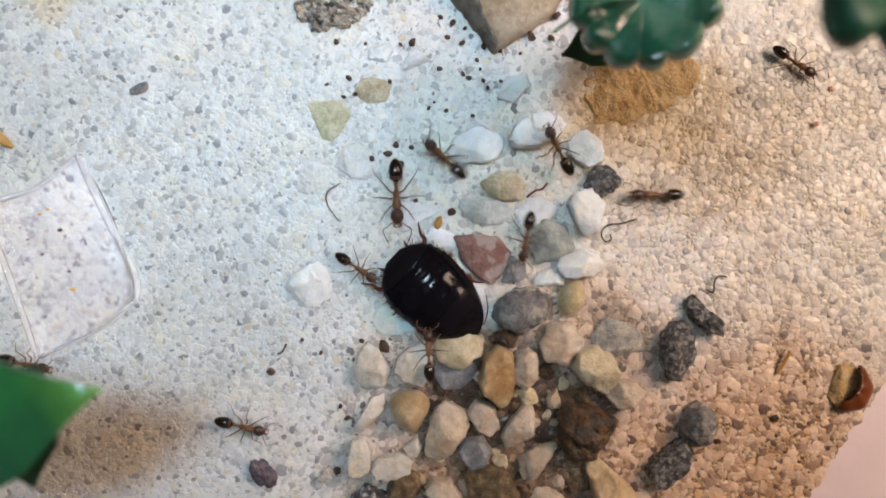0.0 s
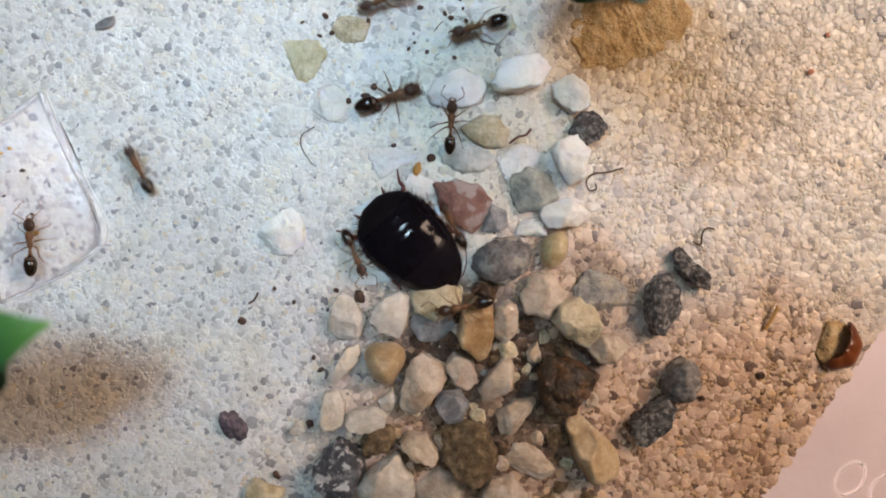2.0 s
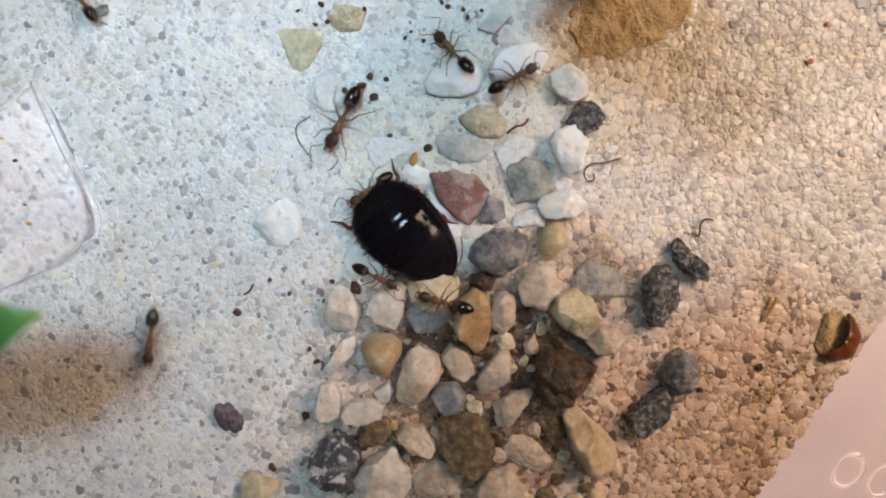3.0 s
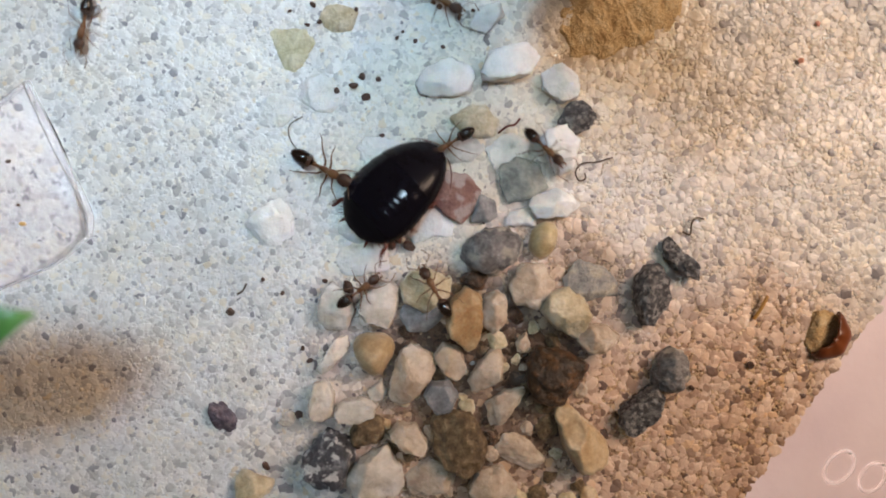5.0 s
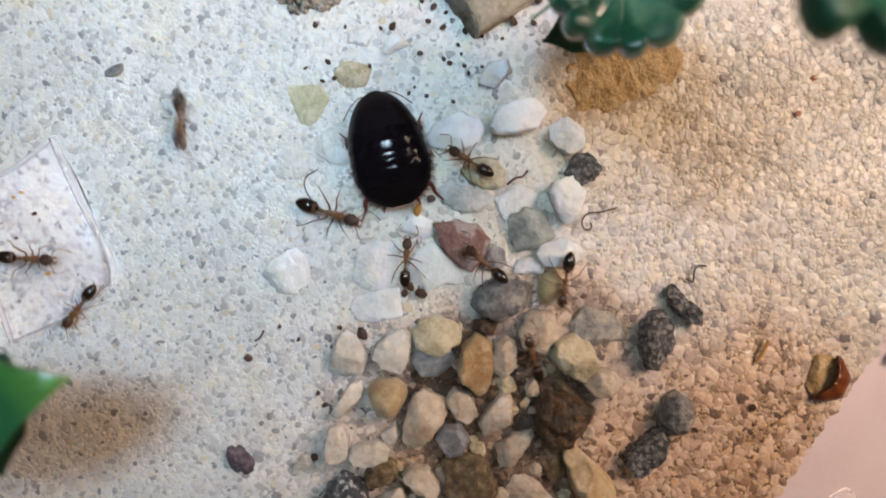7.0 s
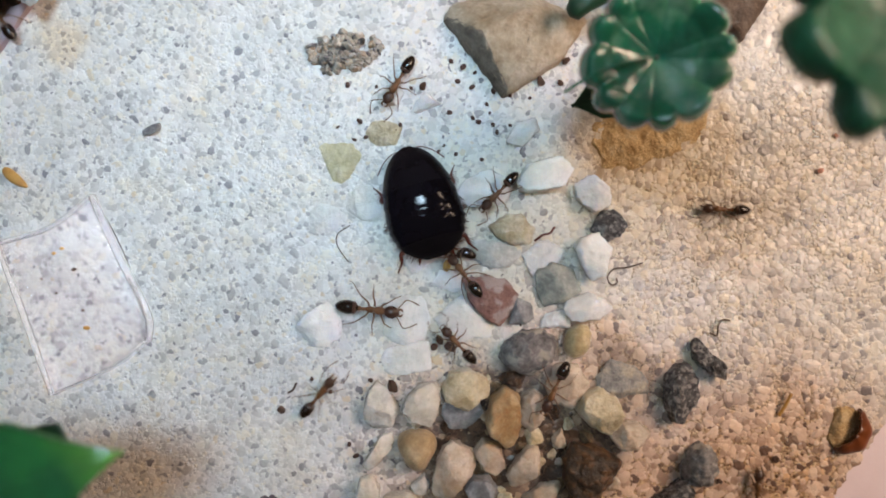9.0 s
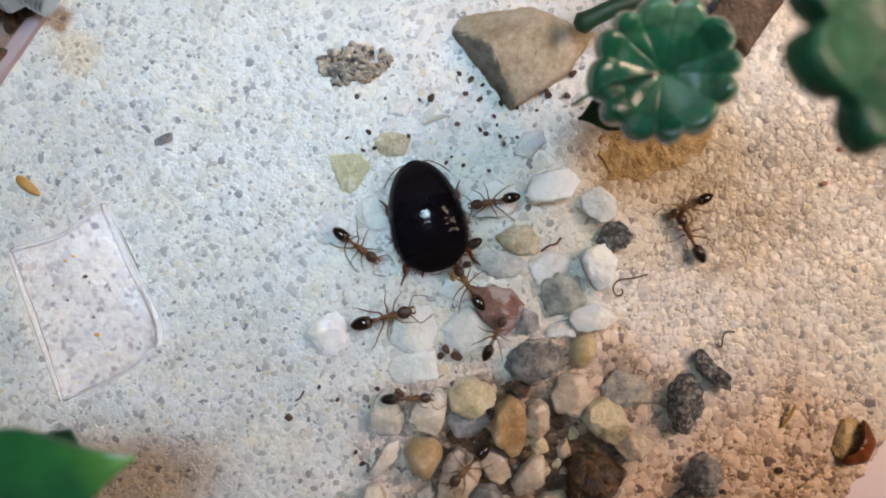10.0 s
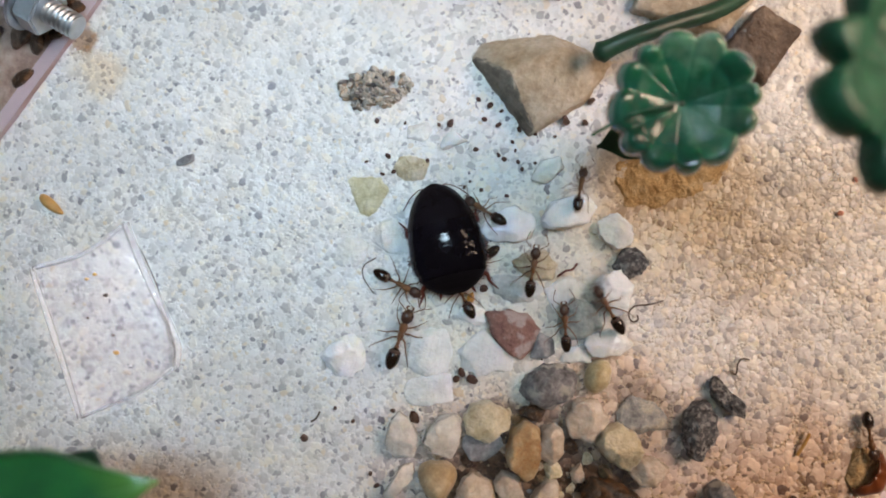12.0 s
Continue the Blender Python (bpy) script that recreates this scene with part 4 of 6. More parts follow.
def acrylic_wall():
    """The clear wall of the nest box along the far side of the bed, with rusty crumbs stuck behind it."""
    def slab(u0, u1, z0, z1, v0=-30, v1=62):
        c = [(*bed(u, v), z) for z in (z0, z1) for u, v in ((u0, v0), (u1, v0), (u1, v1), (u0, v1))]
        return c, [(3, 2, 1, 0), (4, 5, 6, 7), (0, 1, 5, 4), (1, 2, 6, 5), (2, 3, 7, 6), (3, 0, 4, 7)]
    wall = build("wall_acrylic", [slab(-58.5, -57.0, FLOOR, 0.9)], acrylic, smooth=False)
    tagged(wall, "clear pinkish acrylic wall of the nest box", "wall", kind="structure")
    back = build("nest_floor", [slab(-66.0, -58.6, FLOOR, 0.7)], rock("nest_soil", (0.20, 0.13, 0.105), (0.36, 0.26, 0.215), (0.52, 0.42, 0.36), 260, 0.6, 0.8), smooth=False)
    tagged(back, "dirty brown nest floor behind the acrylic wall", "floor", kind="structure")
    shelf = build("wall_outer", [slab(-95, -66.1, FLOOR, 1.6)], board, smooth=False)
    tagged(shelf, "pale pink board wall beyond the nest floor", "wall", kind="structure")
    rng = np.random.RandomState(21)
    for i in range(40):
        u, v = (rng.uniform(-65.5, -60.6) if i % 3 else rng.uniform(-60.0, -58.4)), rng.uniform(-8, 22)
        x, y = bed(u, v)
        s = rng.uniform(0.6, 1.3)
        v3, f3 = cut_stone(500 + i, 5, source=ICO2)
        ob = build("debris_clump", [(v3 * (1.6 * s, 0.85 * s, 0.45), f3)], (umber, darkrock, umber)[i % 3], at=at_mm(x, y, 1.05, 0, 0, rng.uniform(20, 90)))
        tagged(ob, "dark brown clump of nest debris by the acrylic wall", "debris", "nest debris")


acrylic_wall()


def bolt():
    thing = empty("bolt", at_mm(-46.6, 33.2, 4.4, 0, 0, -28), "zinc-plated bolt end with a hexagon nut", "bolt")
    verts, faces, sides = [], [], 24
    length, pitch = 4.2, 0.6
    steps = int(length / pitch * 8)
    for i in range(steps + 1):
        x = -1.9 + length * i / steps
        for j in range(sides):
            a = 2 * math.pi * j / sides
            wave = abs(((x / pitch + j / sides) % 1.0) * 2 - 1)
            r = 1.28 + 0.24 * wave - (0.22 if i == steps else 0)
            verts.append((x, r * math.cos(a), r * math.sin(a)))
    for i in range(steps):
        for j in range(sides):
            k = (j + 1) % sides
            faces.append((i * sides + j, i * sides + k, (i + 1) * sides + k, (i + 1) * sides + j))
    faces.append(tuple(range(steps * sides, (steps + 1) * sides)))
    faces.append(tuple(range(sides - 1, -1, -1)))
    build("threaded_shank", [(verts, faces)], steel, thing)
    bm = bmesh.new()
    bmesh.ops.create_cone(bm, cap_ends=True, segments=6, radius1=3.15, radius2=3.15, depth=2.4)
    bmesh.ops.bevel(bm, geom=bm.edges[:], offset=0.25, segments=2, affect="EDGES")
    bm.transform(pose(-2.6, 0, 0, 0, 90, 0) @ pose(0, 0, 0, 0, 0, 12))
    bm.verts.index_update()
    shape = [tuple(v.co) for v in bm.verts], [tuple(v.index for v in q.verts) for q in bm.faces]
    bm.free()
    build("hex_nut", [shape], steel, thing, smooth=False)
    build("washer", [tube([(-4.2, 0, 0), (-3.85, 0, 0)], 3.6, 24)], steel, thing, smooth=False)
    build("bracket", [tube([(-6.0, 0, -7.5), (-6.0, 0, 0.2)], 2.2, 20)], acrylic, thing, "clear acrylic post that holds the bolt", smooth=True)
    return thing


bolt()

# ---- plants ----


def round_leaf(name, label, m, size, lobes=12, cup=1.0, skin=leaf_green, notch=0.14, fold=0.27):
    """A waxy round leaf: a shallow dish whose rim swells into puffy lobes, with a small dimple in the middle."""
    thing = empty(name, m, label, "plant", "plastic-looking succulent leaves")
    rings, segs = 30, lobes * 14
    verts, faces = [], []
    for side in (1, 0):
        for i in range(rings + 1):
            r = i / rings
            for j in range(segs):
                a = 2 * math.pi * j / segs
                w = abs(math.cos(lobes * (a + 0.06 * math.sin(3 * a) + 0.05 * math.sin(5 * a + 1)) / 2))
                edge = 1 - notch * (1 - w ** 0.6) + 0.025 * math.sin(a * 2 + 1)
                rad = size / 2 * r * (1 + (edge - 1) * r ** 2)
                z = cup * (2.0 * min(r, 0.84) ** 1.3 - 0.3 * math.exp(-(r / 0.08) ** 2))
                swell = max(0.0, 1 - ((r - 0.82) / 0.19) ** 2) ** 0.5
                z += 0.5 * swell * w ** 0.5 - (1.5 * max(0.0, r - 0.86) / 0.14) ** 2 * 0.5
                z += fold * (w ** 0.35 - 0.8) * min(1, max(0.0, r - 0.1) * 2.0)
                z += 0.34 * noise.noise(Vector((rad * math.cos(a), rad * math.sin(a), 2.0)) * 0.55) * r
                if not side:
                    z = min(z - 0.25, -1.2 + 0.9 * r + 0.25 * z)
                verts.append((rad * math.cos(a), rad * math.sin(a), z))
    n = (rings + 1) * segs
    for k in range(2):
        for i in range(rings):
            for j in range(segs):
                q = (j + 1) % segs
                o = k * n + i * segs
                f = (o + j, o + segs + j, o + segs + q, o + q)
                faces.append(f if k == 0 else f[::-1])
    o = rings * segs
    for j in range(segs):
        q = (j + 1) % segs
        faces.append((o + j, n + o + j, n + o + q, o + q))
    build("blade", [(verts, faces)], skin, thing)
    build("dimple", [ball(0, 0, -0.35 * cup, 0.35, 0.35, 0.25)], leaf_dark, thing, "dark stalk scar in the middle")
    return thing


leaf_one = round_leaf("succulent_leaf", "glossy dark green round leaf with a ring of puffy lobes", at_mm(18.6, 22.8, 18.2, 4, -6, 8), 13.8)
build("stalk", [tube(bent([(0, 0, -0.8), (0.4, 0.2, -6), (3.0, -1.0, -12), (4.0, -2.0, -16)]), 0.7)], leaf_dark, leaf_one, "thin dark green stalk")
build("seam_thread", [tube([(-0.4, 0.0, 0.6), (-3.4, -0.3, 1.6), (-5.2, -0.7, 2.3), (-6.9, -1.2, 1.6), (-8.6, -1.9, 0.3)], 0.16, 6)], leaf_green, leaf_one, "fine moulding thread")
leaf_two = round_leaf("succulent_leaf", "large dark green lobed leaf high above the sand", at_mm(29.8, 21.0, 35.5, 0, 14, 38), 18.0, 9, 1.0, leaf_deep, 0.34, 0.9)
build("stalk", [tube(bent([(0, 0, -0.8), (9.0, -5.2, -1), (24.0, -13.8, -6), (38.0, -22.0, -38)]), 0.8)], leaf_dark, leaf_two, "thin dark green stalk")


def blade_leaf(name, label, m, length, width, mat, bend=1.2):
    """A pointed leaf along x, tip at the origin, with a folded midrib."""
    thing = empty(name, m, label, "plant", "pointed leaves")
    verts, faces, nu, nv = [], [], 26, 14
    for side in (1, 0):
        for i in range(nu + 1):
            u = i / nu
            half = width / 2 * (math.sin(math.pi * min(1, u * 0.62 + 0.02) ** 0.75)) * (0.12 + 0.88 * min(1, u * 3.2) ** 0.8)
            for j in range(nv + 1):
                s = 2 * j / nv - 1
                z = 0.55 * abs(s) ** 1.4 * half / width * 2 - bend * (u - 0.3) ** 2 * 2 + 0.12 * math.sin(9 * u + 4 * abs(s)) * abs(s)
                verts.append((-length * u, s * half, z - (0 if side else 0.35)))
    n, w = (nu + 1) * (nv + 1), nv + 1
    for k in range(2):
        for i in range(nu):
            for j in range(nv):
                o = k * n + i * w + j
                f = (o, o + 1, o + w + 1, o + w)
                faces.append(f[::-1] if k == 0 else f)
    rim = [i * w for i in range(nu + 1)] + [nu * w + j for j in range(1, nv + 1)] + [i * w + nv for i in range(nu - 1, -1, -1)] + [j for j in range(nv - 1, 0, -1)]
    for p, q in zip(rim, rim[1:] + rim[:1]):
        faces.append((p, q, n + q, n + p))
    build("blade", [(verts, faces)], mat, thing)
    build("midrib", [tube([(-length * u / 10, 0, -bend * (u / 10 - 0.3) ** 2 * 2 - 0.12) for u in range(0, 11)], 0.22, 6)], mat, thing)
    return thing


leaf_three = blade_leaf("pointed_leaf", "bright green pointed plastic leaf with a soft sheen", at_mm(-24.9, -10.3, 29.8, 8, 4, 14), 22, 11.0, leaf_bright)
build("stalk", [tube(bent([(-21.5, 0, -1.6), (-27, 0, -6), (-31, 0, -18), (-32, 0, -34)]), 0.6)], leaf_dark, leaf_three, "thin dark stalk")
leaf_four = blade_leaf("pointed_leaf", "dark green pointed leaf under the bright one", at_mm(-32.2, -18.9, 25.5, 0, 6, -76), 9.5, 7.5, leaf_dark)
build("stalk", [tube(bent([(-9.2, 0, -1.4), (-10, -6, -1.5), (-9.5, -24, -5), (-8, -36, -29)]), 0.5)], leaf_dark, leaf_four, "thin dark stalk")
leaf_five = blade_leaf("pointed_leaf", "small dark green leaf tucked under the round leaf", at_mm(12.6, 20.0, 8.5, 0, 10, 196), 8.0, 5.0, leaf_dark, 0.5)
build("stalk", [tube(bent([(-6.4, 0, -0.6), (-8, 0.5, -4), (-8.4, 0.5, -11)]), 0.4)], leaf_dark, leaf_five, "thin dark stalk")
stem = tagged(build("plant_stem", [tube(bent([(12.6, 30.4, 5.6), (16.5, 32.2, 6.4), (21.0, 34.0, 6.0), (27.0, 36.6, 4.2), (34.0, 42.0, 0.4)]), [0.5, 1.25, 1.1, 1.0, 1.0, 1.0] + [1.0] * 19, 12)], leaf_dark), "thick dark green plant stem lying over the rocks", "plant")

# ---- husks, crumbs, hairs, drops ----


def brown_husk():
    """A broken brown shell, open to one side."""
    verts, faces, nu, nv = [], [], 26, 12
    for side in (1.0, 0.88):
        for i in range(nu + 1):
            a = radians(-158 + 176 * i / nu)
            for j in range(nv + 1):
                ragged = 6 * noise.noise(Vector((a * 3, 0, 2)))
                e = radians(-16 + (92 + ragged) * j / nv * math.sin(math.pi * (0.12 + 0.76 * i / nu)) ** 0.4)
                r = side * (1 + 0.03 * math.sin(7 * a))
                verts.append((2.75 * r * math.cos(a) * math.cos(e), 2.95 * r * math.sin(a) * math.cos(e), 1.25 * r * math.sin(e)))
    n, w = (nu + 1) * (nv + 1), nv + 1
    for k in range(2):
        for i in range(nu):
            for j in range(nv):
                o = k * n + i * w + j
                f = (o, o + 1, o + w + 1, o + w)
                faces.append(f if k else f[::-1])
    for i in range(nu):
        for j in (0, nv):
            o = i * w + j
            faces.append((o, o + w, n + o + w, n + o))
    for j in range(nv):
        for i in (0, nu):
            o = i * w + j
            faces.append((o, o + 1, n + o + 1, n + o))
    ob = build("seed_husk", [(verts, faces)], husk_brown, at=at_mm(45.9, -15.2, 0.75, 0, 0, 38))
    pebble("tan clod of sand caught in the brown husk", clay, 45.9, -15.1, 4.9, 4.9, 20, 0.9, 733, facets=5, grit=0.12, name="sand_clod", group="")
    return tagged(ob, "broken glossy brown seed husk at the edge of the sand", "husk")


brown_husk()
grain_husk = build("grain_husk", [ball(0, 0, 0.45, 1.75, 0.62, 0.5, shape=lambda u, x, y, z: (x, y * (1 - 0.3 * x) + 0.15 * x * x, z))], husk_gold, at=at_mm(-48.9, 12.55, 0.1, 0, 0, -38))
tagged(grain_husk, "golden brown empty grain husk on the sand", "husk")
chip = build("stone_chip", [(cut_stone(811, 9)[0] * (1.25, 0.55, 0.5), ICO4[1])], bluegrey, at=at_mm(-33.5, 18.2, 0.2, 0, 0, 32))
tagged(chip, "flat blue-grey stone chip on pale sand", "pebble")


def crumb(x, y, size, seed, mat=crumbrock, label="tiny dark brown crumb on the sand"):
    v, f = cut_stone(seed, 5, source=ICO2)
    size *= 1.22
    rng = np.random.RandomState(seed)
    ob = build("crumb", [(v * (size / 2, size / 2 * rng.uniform(0.6, 0.95), size * 0.3), f)], mat, at=at_mm(x, y, 0.28 + size * 0.1, 0, 0, rng.uniform(0, 180)), smooth=False)
    return tagged(ob, label, "crumb", "crumbs on the sand")


crumb(-2.89, 23.46, 0.89, 900)
crumb(0.14, 20.51, 0.59, 901)
crumb(2.70, 23.40, 0.67, 902)
crumb(4.39, 21.47, 0.45, 903)
crumb(5.14, 23.00, 0.67, 904)
crumb(10.43, 24.26, 1.19, 905)
crumb(12.74, 23.99, 0.67, 906)
crumb(13.34, 26.50, 0.89, 907)
crumb(-10.02, 19.46, 0.67, 908)
crumb(-9.32, 17.64, 0.52, 909)
crumb(-10.62, 17.34, 0.52, 910)
crumb(-12.50, 18.74, 0.45, 911)
crumb(-5.41, 19.05, 0.45, 912)
crumb(-5.92, 18.38, 0.37, 913)
crumb(2.79, 19.92, 0.52, 914)
crumb(3.45, 19.47, 0.52, 915)
crumb(5.10, 19.18, 0.45, 916)
crumb(5.58, 18.34, 0.52, 917)
crumb(7.08, 19.10, 0.37, 918)
crumb(-1.06, 16.07, 0.45, 919)
crumb(3.89, 15.21, 0.45, 920)
crumb(0.92, 15.79, 0.45, 921)
crumb(-0.42, 16.74, 0.37, 922)
crumb(-8.15, 23.33, 0.37, 923)
crumb(-4.20, 23.23, 0.45, 924)
crumb(-11.44, 23.51, 0.59, 925)
crumb(1.04, 24.02, 0.59, 926)
crumb(1.66, 25.68, 0.67, 927)
crumb(0.32, 26.31, 0.52, 928)
crumb(2.99, 25.06, 0.45, 929)
crumb(9.30, 22.25, 0.37, 930)
crumb(6.99, 22.52, 0.45, 931)
crumb(4.74, 20.49, 0.37, 932)
crumb(-11.37, -24.78, 0.89, 933)
crumb(-14.87, -30.37, 0.89, 934)
crumb(-18.73, -13.52, 0.82, 935)
crumb(-15.24, -9.95, 0.45, 936)
crumb(-5.63, 10.91, 0.89, 937)
crumb(-4.30, 9.73, 0.82, 938)
crumb(-4.74, 11.94, 0.67, 939)
crumb(-2.56, 5.67, 0.52, 940)
crumb(1.51, 4.40, 0.82, 941)
crumb(-8.58, -10.05, 0.52, 942)
crumb(-7.44, 10.40, 0.59, 943)
crumb(-2.99, 11.67, 0.52, 944)
crumb(-10.94, -17.41, 0.52, 945)
crumb(-13.17, -11.44, 0.45, 946)
crumb(-4.93, -28.24, 0.52, 947)
crumb(-10.20, -18.75, 0.67, 948)
crumb(-0.18, -15.57, 0.52, 949)
crumb(1.05, -16.16, 0.45, 950)
crumb(14.40, -26.82, 0.52, 951)
crumb(31.57, -21.38, 0.59, 952)
crumb(38.00, -18.83, 0.67, 953)
crumb(8.49, -3.55, 0.37, 954)
crumb(0.49, -6.17, 1.19, 955)
crumb(-0.74, -5.39, 1.04, 956)
crumb(-1.35, -6.19, 0.74, 957)
crumb(0.03, 3.17, 1.3, 958, amber, "amber-coloured crumb on a white stone")
crumb(-6.10, -10.71, 1.3, 959, ant_head, "shiny brown crumb beside the cockroach")
pink_grain = chitin("pink_grain", (0.72, 0.38, 0.30), (0.62, 0.30, 0.23), 0.4, 900, 0.3)
crumb(42.63, 14.34, 0.59, 970, pink_grain, "orange-pink grain among the pale sand")
crumb(44.37, 18.30, 0.52, 971, pink_grain, "orange-pink grain among the pale sand")
crumb(42.64, 14.34, 0.39, 972, pink_grain, "orange-pink grain among the pale sand")


def hair(label, points, radius, mat=hair_dark, name="hair"):
    ob = build(name, [tube(bent(points), radius, 6)], mat)
    return tagged(ob, label, name)


hair("thin dark hair curled at one end", [(22.3, 3.6, 0.6), (20.6, 3.1, 0.7), (19.0, 2.9, 0.8), (18.3, 2.0, 0.8), (18.7, 1.1, 0.7), (19.4, 1.3, 0.7), (19.3, 1.9, 0.7)], 0.09)
hair("short dark hair bent like a hook", [(30.1, -4.3, 0.5), (30.9, -4.6, 0.6), (31.0, -3.4, 0.8), (31.5, -2.8, 0.8), (32.4, -2.9, 0.6)], 0.10)
hair("orange splinter of straw on brown sand", [(38.2, -13.8, 0.4), (38.9, -12.6, 0.6), (39.6, -11.2, 0.6)], 0.22, husk_gold, "straw")
hair("fine brown insect feeler lying on the sand", [(-11.0, 7.6, 0.5), (-12.4, 6.6, 0.6), (-12.4, 5.2, 0.5), (-11.2, 3.4, 0.4)], 0.07)
hair("broken brown insect leg by the cream stone", [(9.9, 6.0, 1.0), (10.8, 6.7, 1.3), (11.6, 6.9, 1.2), (12.2, 7.6, 0.9)], 0.13, roach_red, "insect_leg")
hair("thin dark twig fragment on the sand", [(-18.0, -11.6, 0.4), (-17.4, -11.2, 0.5), (-17.0, -10.4, 0.4)], 0.12, hair_dark, "twig")
for x, y, s in ((50.1, -31.2, 1.0), (54.0, -32.4, 0.9)):
    ring = [(2.1 * s * math.cos(a * math.pi / 14), 1.45 * s * math.sin(a * math.pi / 14), 0.0) for a in range(29)]
    ob = build("water_drop", [tube(ring, 0.22 * s, 8)], rim_plastic, at=at_mm(x, y, FLOOR + 0.1, 0, 0, 52))
    ob.visible_shadow = False
    tagged(ob, "dried clear ring of a drop on the pink board", "drop", "drops on the board")

# ---- the beetle-like cockroach ----
ROACH_U = [0.0, 0.03, 0.08, 0.16, 0.28, 0.42, 0.55, 0.68, 0.78, 0.85, 0.91, 0.96, 1.0]
ROACH_W = [0.24, 0.46, 0.67, 0.87, 0.99, 1.0, 0.97, 0.88, 0.77, 0.66, 0.53, 0.37, 0.12]
ROACH_H = [0.30, 0.42, 0.54, 0.70, 0.88, 1.0, 0.99, 0.92, 0.80, 0.67, 0.52, 0.38, 0.26]


def roach():
    thing = empty("cockroach", at_mm(0, 0), "glossy black wingless cockroach lying on the sand among ants", "cockroach")
    long, wide, tall = 12.8, 4.3, 3.8

    def spot(u, phi, lift=0.0):
        w, h = np.interp(u, ROACH_U, ROACH_W) * wide, np.interp(u, ROACH_U, ROACH_H) * tall
        return long * (0.5 - u), w * math.sin(phi), 0.9 + lift + (h - 0.9 + lift) * max(0.0, math.cos(phi)) ** 0.75
    cuts = [0.0, 0.07, 0.135, 0.20, 0.265, 0.33, 0.395, 0.46, 0.56, 0.67, 1.0]
    names = ["tergite"] * 7 + ["thorax_plate", "thorax_plate", "pronotum"]
    for n, u0, u1 in zip(names, cuts, cuts[1:]):
        rows, segs = (18 if n == "pronotum" else 7), 40
        verts, faces = [], []
        for layer in (0.0, -0.03):
            for i in range(rows + 1):
                s = i / rows
                for j in range(segs + 1):
                    phi = math.pi * (j / segs - 0.5)
                    rim = abs(math.sin(phi)) ** 6
                    u = u1 - (u1 - u0 + (0.016 if u0 > 0 else 0)) * s
                    u -= 0.030 * (abs(math.sin(phi)) ** 3) * (1 if u0 > 0 else 0) * s
                    x, y, z = spot(max(u, 0.0), phi, layer + 0.058 * s ** 3 - 0.012)
                    verts.append((x, y * (1 + (0.045 if n == "tergite" else 0.02) * rim * s ** 2), z + 0.008 * noise.noise(Vector((x * 0.6, y * 0.6, u0 * 9)))))
        k, w = (rows + 1) * (segs + 1), segs + 1
        for side in range(2):
            for i in range(rows):
                for j in range(segs):
                    o = side * k + i * w + j
                    f = (o, o + 1, o + w + 1, o + w)
                    faces.append(f if side == 0 else f[::-1])
        for j in range(segs):
            o = rows * w + j
            faces.append((o, o + 1, k + o + 1, k + o))
        for i in range(rows):
            for j in (0, segs):
                o = i * w + j
                faces.append((o, o + w, k + o + w, k + o))
        skin, words = (roach_satin, "satin black shield") if n == "pronotum" else (roach_matt, "dull black hind segment") if u0 < 0.19 else (roach_black, "")
        plate = build(n, [(verts, faces)], skin, thing, words)
        plate.data.set_sharp_from_angle(angle=radians(40))
    under = []
    nu, nv = 20, 18
    for i in range(nu + 1):
        for j in range(nv + 1):
            phi = math.pi * (j / nv - 0.5)
            x, y, _ = spot(i / nu, phi)
            under.append((x, y * 0.97, 0.9 - 0.75 * np.interp(i / nu, ROACH_U, ROACH_H) * math.cos(phi)))
    w = nv + 1
    build("underside", [(under, [(i * w + j, (i + 1) * w + j, (i + 1) * w + j + 1, i * w + j + 1) for i in range(nu) for j in range(nv)])], roach_red, thing, "dark red-brown belly")
    for s in (1, -1):
        rng = random.Random(31 + s)
        bristles = []
        for i in range(34):
            u = 0.03 + 0.45 * i / 33
            x, y, z = spot(u, s * math.pi / 2)
            aim = Vector((0.55 + rng.uniform(-0.3, 0.3), s * (0.75 + rng.uniform(-0.2, 0.3)), rng.uniform(-0.25, 0.1))) * rng.uniform(0.35, 0.75)
            base = Vector((x, y * 0.97, z - 0.1))
            bristles.append(tube([base, base + aim * 0.6, base + aim], [0.05, 0.035, 0.01], 4))
        build("bristles", bristles, roach_red, thing, "fringe of short red-brown bristles")
    build("head", [ball(-5.7, 0, 0.7, 0.8, 1.1, 0.6)], roach_black, thing)
    for s in (1, -1):
        for a, b, reach, back in ((0.16, 0.72, 1.1, 2.2), (0.36, 0.84, 0.7, -0.2), (0.55, 0.80, 0.8, -2.0)):
            hx, hy = long * (0.5 - a), wide * b * s
            pts = bent([(hx, hy * 0.55, 0.7), (hx + back * 0.25, hy + 0.55 * s, 0.9), (hx + back * 0.7, hy + reach * 0.75 * s, 0.7), (hx + back * 1.2, hy + (reach + 0.5) * s, 0.15)], 4)
            shapes = [tube(pts, [0.34, 0.36, 0.34, 0.30, 0.26, 0.24, 0.22, 0.20, 0.16, 0.12, 0.10, 0.08, 0.06], 8)]
            for i in range(3, 10):
                p = pts[i]
                for d in (1, -1):
                    tip = p + Vector((0.35 + 0.5 * d * back / 3, s * (0.45 + 0.2 * d), 0.12 * d))
                    shapes.append(tube([p, tip], [0.055, 0.012], 4))
            build("leg", shapes, roach_red, thing, "spiny red-brown leg")
